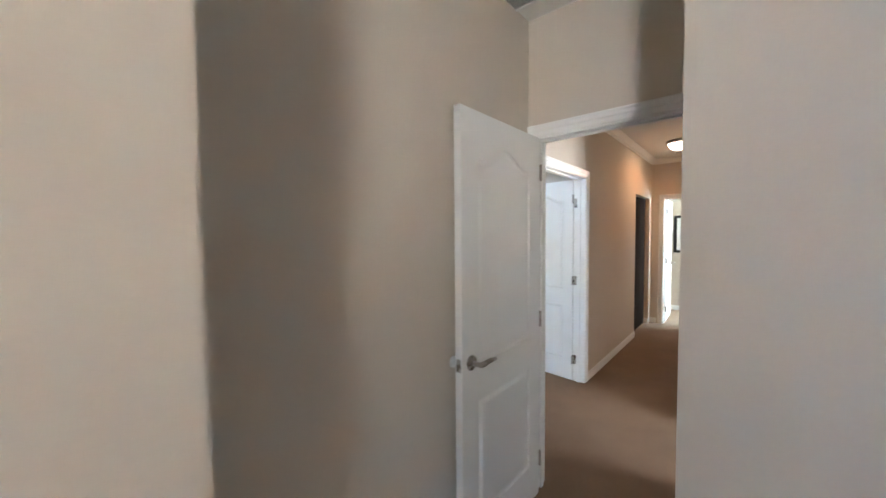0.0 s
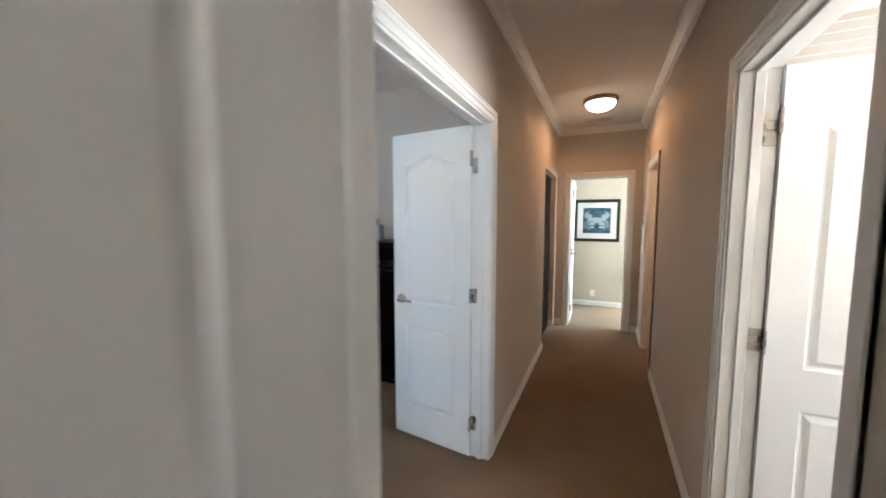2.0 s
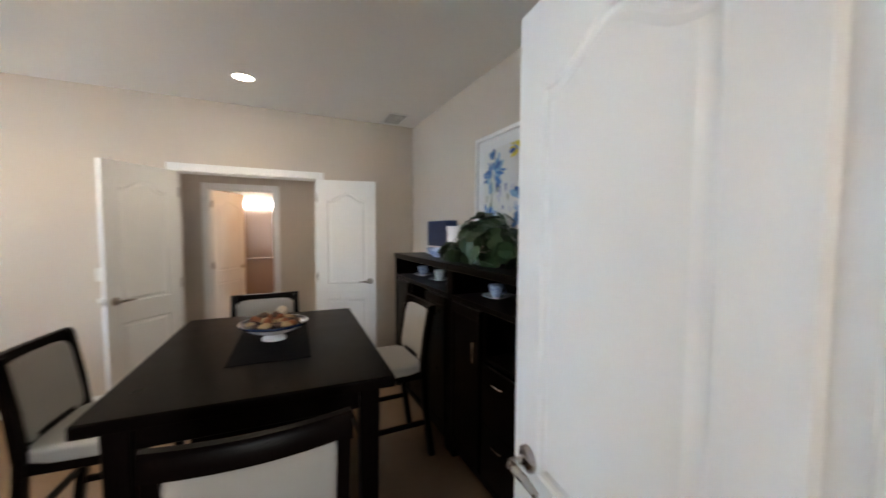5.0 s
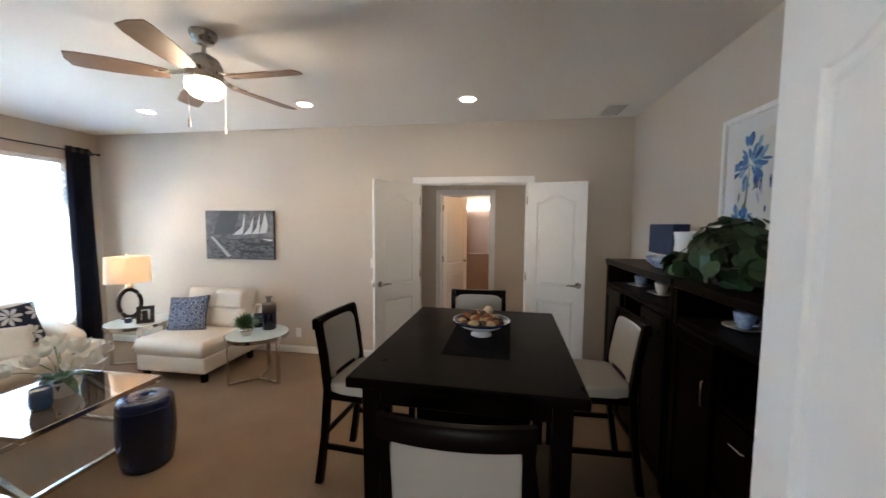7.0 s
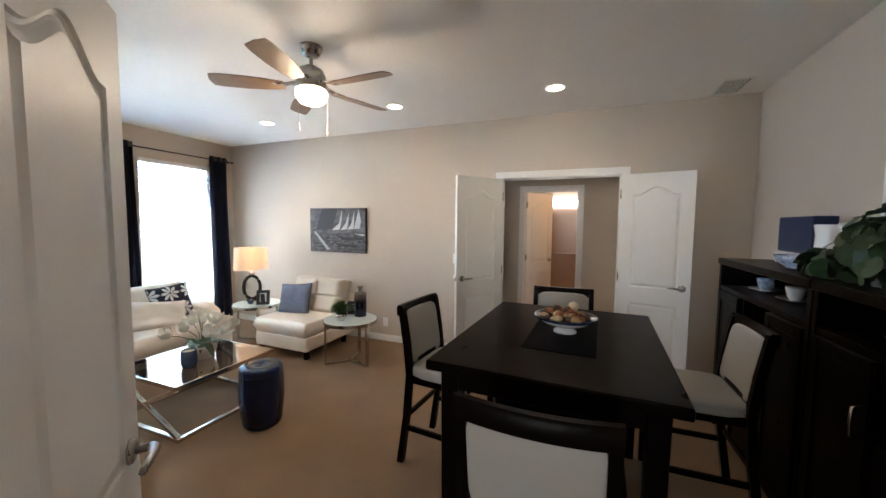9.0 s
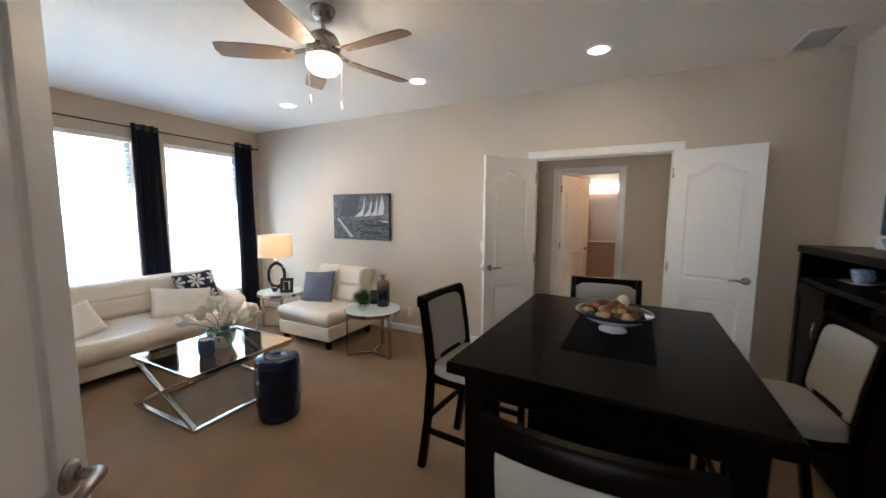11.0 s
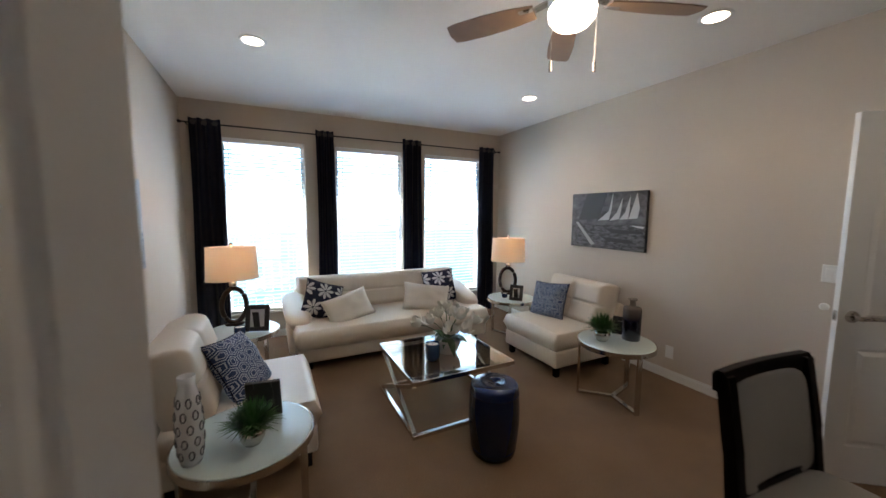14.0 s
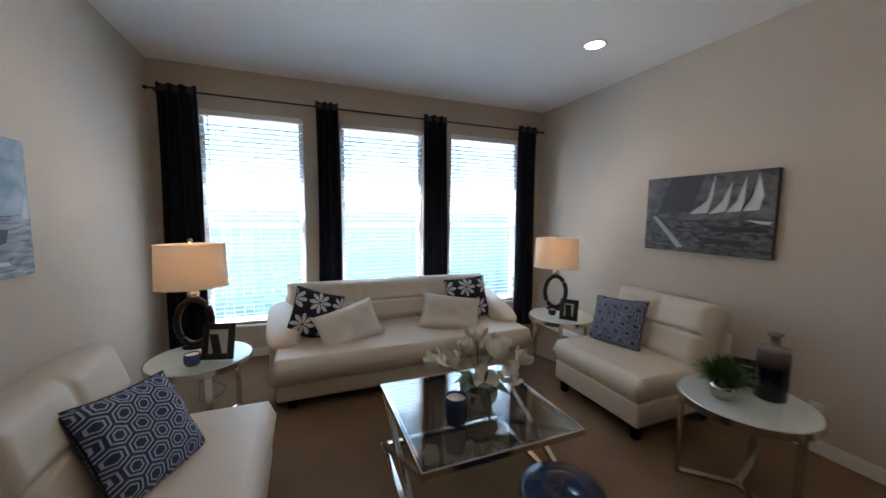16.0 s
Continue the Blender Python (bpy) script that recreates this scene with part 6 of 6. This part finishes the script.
GREY = (material("canvas_black_edge", (0.015, 0.015, 0.017), 0.6, var=0.2, scale=20), streaks("grey_cloud_paint", (0.035, 0.035, 0.04), (0.17, 0.17, 0.18), (2, 1, 4), 4.0), streaks("dark_sea_paint", (0.006, 0.006, 0.007), (0.15, 0.15, 0.16), (5, 1, 14), 3.0),
        tone("pale_sail_paint", (0.62, 0.62, 0.62), 0.3, 12), tone("grey_sail_paint", (0.04, 0.04, 0.045), 0.4, 9), tone("pale_deck_paint", (0.45, 0.45, 0.45), 0.4, 30))
BLUE = (GREY[0], streaks("blue_cloud_paint", (0.16, 0.30, 0.42), (0.42, 0.52, 0.60), (2, 1, 3), 4.0), streaks("blue_grey_sea_paint", (0.10, 0.15, 0.20), (0.42, 0.48, 0.54), (3, 1, 16), 3.0),
        tone("pale_blue_sail_paint", (0.62, 0.66, 0.70), 0.25, 10), tone("blue_sail_paint", (0.4, 0.48, 0.55), 0.25, 10), tone("dark_hull_paint", (0.05, 0.07, 0.09), 0.4, 20))
sailing_canvas(pose(-4.09, -0.537, 1.44, 0, 0, 90), GREY, "black and white wrapped canvas of sailing boats", False)
sailing_canvas(pose(EASTX, -0.505, 1.425, 0, 0, -90), BLUE, "blue-grey wrapped canvas of sailing boats", True)


def framed(m, w, h, border, mat_w, frame_mat, art_mat, label, depth=0.03):
    f = thing("framed_picture", m, label, "picture")
    b = bmesh.new()
    for q in ((-w / 2, -w / 2 + border, -h / 2, h / 2), (w / 2 - border, w / 2, -h / 2, h / 2), (-w / 2 + border, w / 2 - border, -h / 2, -h / 2 + border), (-w / 2 + border, w / 2 - border, h / 2 - border, h / 2)):
        box(b, q[0], q[1], -depth, 0.0, q[2], q[3], 0.003)
    part("frame", b, frame_mat, f)
    part("mat_board", box(bmesh.new(), -w / 2 + border, w / 2 - border, -0.012, 0.0, -h / 2 + border, h / 2 - border), PORCELAIN, f, "white mat board")
    iw, ih = w / 2 - border - mat_w, h / 2 - border - mat_w
    part("print", box(bmesh.new(), -iw, iw, -0.015, -0.011, -ih, ih, 0.001), art_mat, f)
    return f, iw, ih


WHITEFRAME = material("white_picture_frame", (0.8, 0.8, 0.79), 0.35, var=0.04, scale=6)
fl, iw, ih = framed(pose(-2.155, 3.98, 1.812, 0, 0, 0), 0.86, 0.83, 0.030, 0.085, WHITEFRAME, tone("cream_art_paper", (0.70, 0.70, 0.66), 0.15, 6), "white framed blue and yellow floral watercolour")
PETS = [tone("deep_blue_petal_paint", (0.02, 0.075, 0.30), 0.5, 30), tone("mid_blue_petal_paint", (0.06, 0.20, 0.48), 0.5, 30), tone("sky_blue_petal_paint", (0.22, 0.42, 0.62), 0.4, 30), tone("yellow_petal_paint", (0.62, 0.52, 0.04), 0.3, 30), tone("olive_stem_paint", (0.20, 0.24, 0.10), 0.4, 30), tone("pale_lilac_paint", (0.45, 0.46, 0.62), 0.3, 30)]
rng = random.Random(21)
lay = -0.0152


def stroke(x, z, a, ln, wd, mat):
    global lay
    lay -= 0.00002
    ca, sa = math.cos(a), math.sin(a)
    pts = []
    for u, v in ((0, 0.12), (0.3, 0.42), (0.65, 0.5), (0.92, 0.3), (1.0, 0.0), (0.92, -0.25), (0.65, -0.5), (0.3, -0.4), (0, -0.1)):
        px, pz = u * ln, v * wd
        pts.append((min(iw, max(-iw, x + px * ca - pz * sa)), min(ih, max(-ih, z + px * sa + pz * ca))))
    patch(fl, "brush_stroke", pts, mat, lay, 0.0006)


for cx, cz, R, yellow in ((-0.19, 0.13, 0.17, False), (0.13, 0.24, 0.14, True), (0.20, -0.13, 0.20, False), (0.28, 0.10, 0.10, False), (-0.24, -0.20, 0.11, False)):
    stroke(cx, cz, -math.pi / 2 + rng.uniform(-0.15, 0.15), 0.42, 0.014, PETS[4])
    for k in range(44):
        a = rng.uniform(0, 6.283) if not yellow else rng.uniform(-0.3, 3.44)
        r0 = R * rng.uniform(0.05, 0.6)
        stroke(cx + r0 * math.cos(a), cz + r0 * math.sin(a), a + rng.uniform(-0.3, 0.3), R * rng.uniform(0.3, 0.55), R * rng.uniform(0.10, 0.26), PETS[3] if yellow and k % 4 else PETS[rng.choice((0, 1, 1, 2))])
for k in range(26):
    stroke(rng.uniform(-iw, iw) * 0.9, rng.uniform(-ih, 0.0), rng.uniform(0.8, 2.2), rng.uniform(0.03, 0.08), 0.014, PETS[rng.choice((2, 5, 4, 0))])

cr_, iw2, ih2 = framed(pose(0.305, 7.60, 1.47, 0, 0, 0), 0.71, 0.71, 0.05, 0.09, BLACKWOOD, streaks("teal_print_paint", (0.010, 0.035, 0.075), (0.05, 0.16, 0.24), (2, 1, 5), 5.0), "black framed teal print with pale abstract shapes")
PALE = tone("pale_teal_shape_paint", (0.42, 0.52, 0.56), 0.35, 25)
for cx, cz, rx, rz in ((0, 0.02, 0.10, 0.035), (-0.11, 0.05, 0.035, 0.06), (0.11, 0.05, 0.035, 0.06), (-0.08, -0.06, 0.06, 0.02), (0.08, -0.06, 0.06, 0.02), (-0.07, -0.11, 0.035, 0.02), (0.07, -0.11, 0.035, 0.02), (0, -0.025, 0.12, 0.016)):
    patch(cr_, "pale_shape", [(cx + rx * math.cos(q * 0.3927), cz + rz * math.sin(q * 0.3927)) for q in range(16)], PALE, -0.0152 - 0.0001 * (cx > 0), 0.0006)



def band(cx, cz, r, a0, a1, w0, w1):
    """A tapering curved brush mark."""
    outer, inner = [], []
    for k in range(11):
        a, w = a0 + (a1 - a0) * k / 10, w0 + (w1 - w0) * k / 10
        outer.append((cx + (r + w) * math.cos(a), cz + (r + w) * math.sin(a)))
        inner.append((cx + (r - w) * math.cos(a), cz + (r - w) * math.sin(a)))
    patch(cr_, "pale_shape", outer + inner[::-1], PALE, -0.0156, 0.0006)


for s in (1, -1):
    for cx, cz, r, a0, a1, w0, w1 in ((0.13, 0.09, 0.055, -1.6, 1.9, 0.012, 0.004), (0.10, -0.08, 0.085, 1.3, -0.4, 0.008, 0.003), (0.07, -0.11, 0.06, 1.5, -0.9, 0.009, 0.004), (0.05, -0.10, 0.11, 0.9, -0.2, 0.006, 0.003)):
        band(s * cx, cz, r, a0 if s > 0 else math.pi - a0, a1 if s > 0 else math.pi - a1, w0, w1)

# ---------------------------------------------------------------- glimpsed through the end door and the side room
hb = thing("bed", pose(2.2, 9.0, 0), "grey upholstered bed glimpsed in the bedroom", "bed")
GREYCLOTH = material("grey_bed_cloth", (0.20, 0.20, 0.21), 0.85, var=0.2, scale=8, bump=0.2)
part("mattress", box(bmesh.new(), -0.75, 0.9, -0.7, 0.8, 0.25, 0.55, 0.05, 3), WHITECLOTH, hb)
part("headboard", box(bmesh.new(), 0.9, 1.0, -0.8, 0.85, 0.0, 1.1, 0.03, 2), GREYCLOTH, hb)
part("bed_base", box(bmesh.new(), -0.78, 0.9, -0.72, 0.82, 0.0, 0.25, 0.02), GREYCLOTH, hb)
sb = thing("window_blind", pose(1.72, 3.385, 1.0), "white horizontal blind in the bright side room", "blind", "blinds on the windows")
part("headrail", box(bmesh.new(), -0.57, 0.57, -0.03, 0.0, 1.45, 1.50, 0.003), VINYL, sb)
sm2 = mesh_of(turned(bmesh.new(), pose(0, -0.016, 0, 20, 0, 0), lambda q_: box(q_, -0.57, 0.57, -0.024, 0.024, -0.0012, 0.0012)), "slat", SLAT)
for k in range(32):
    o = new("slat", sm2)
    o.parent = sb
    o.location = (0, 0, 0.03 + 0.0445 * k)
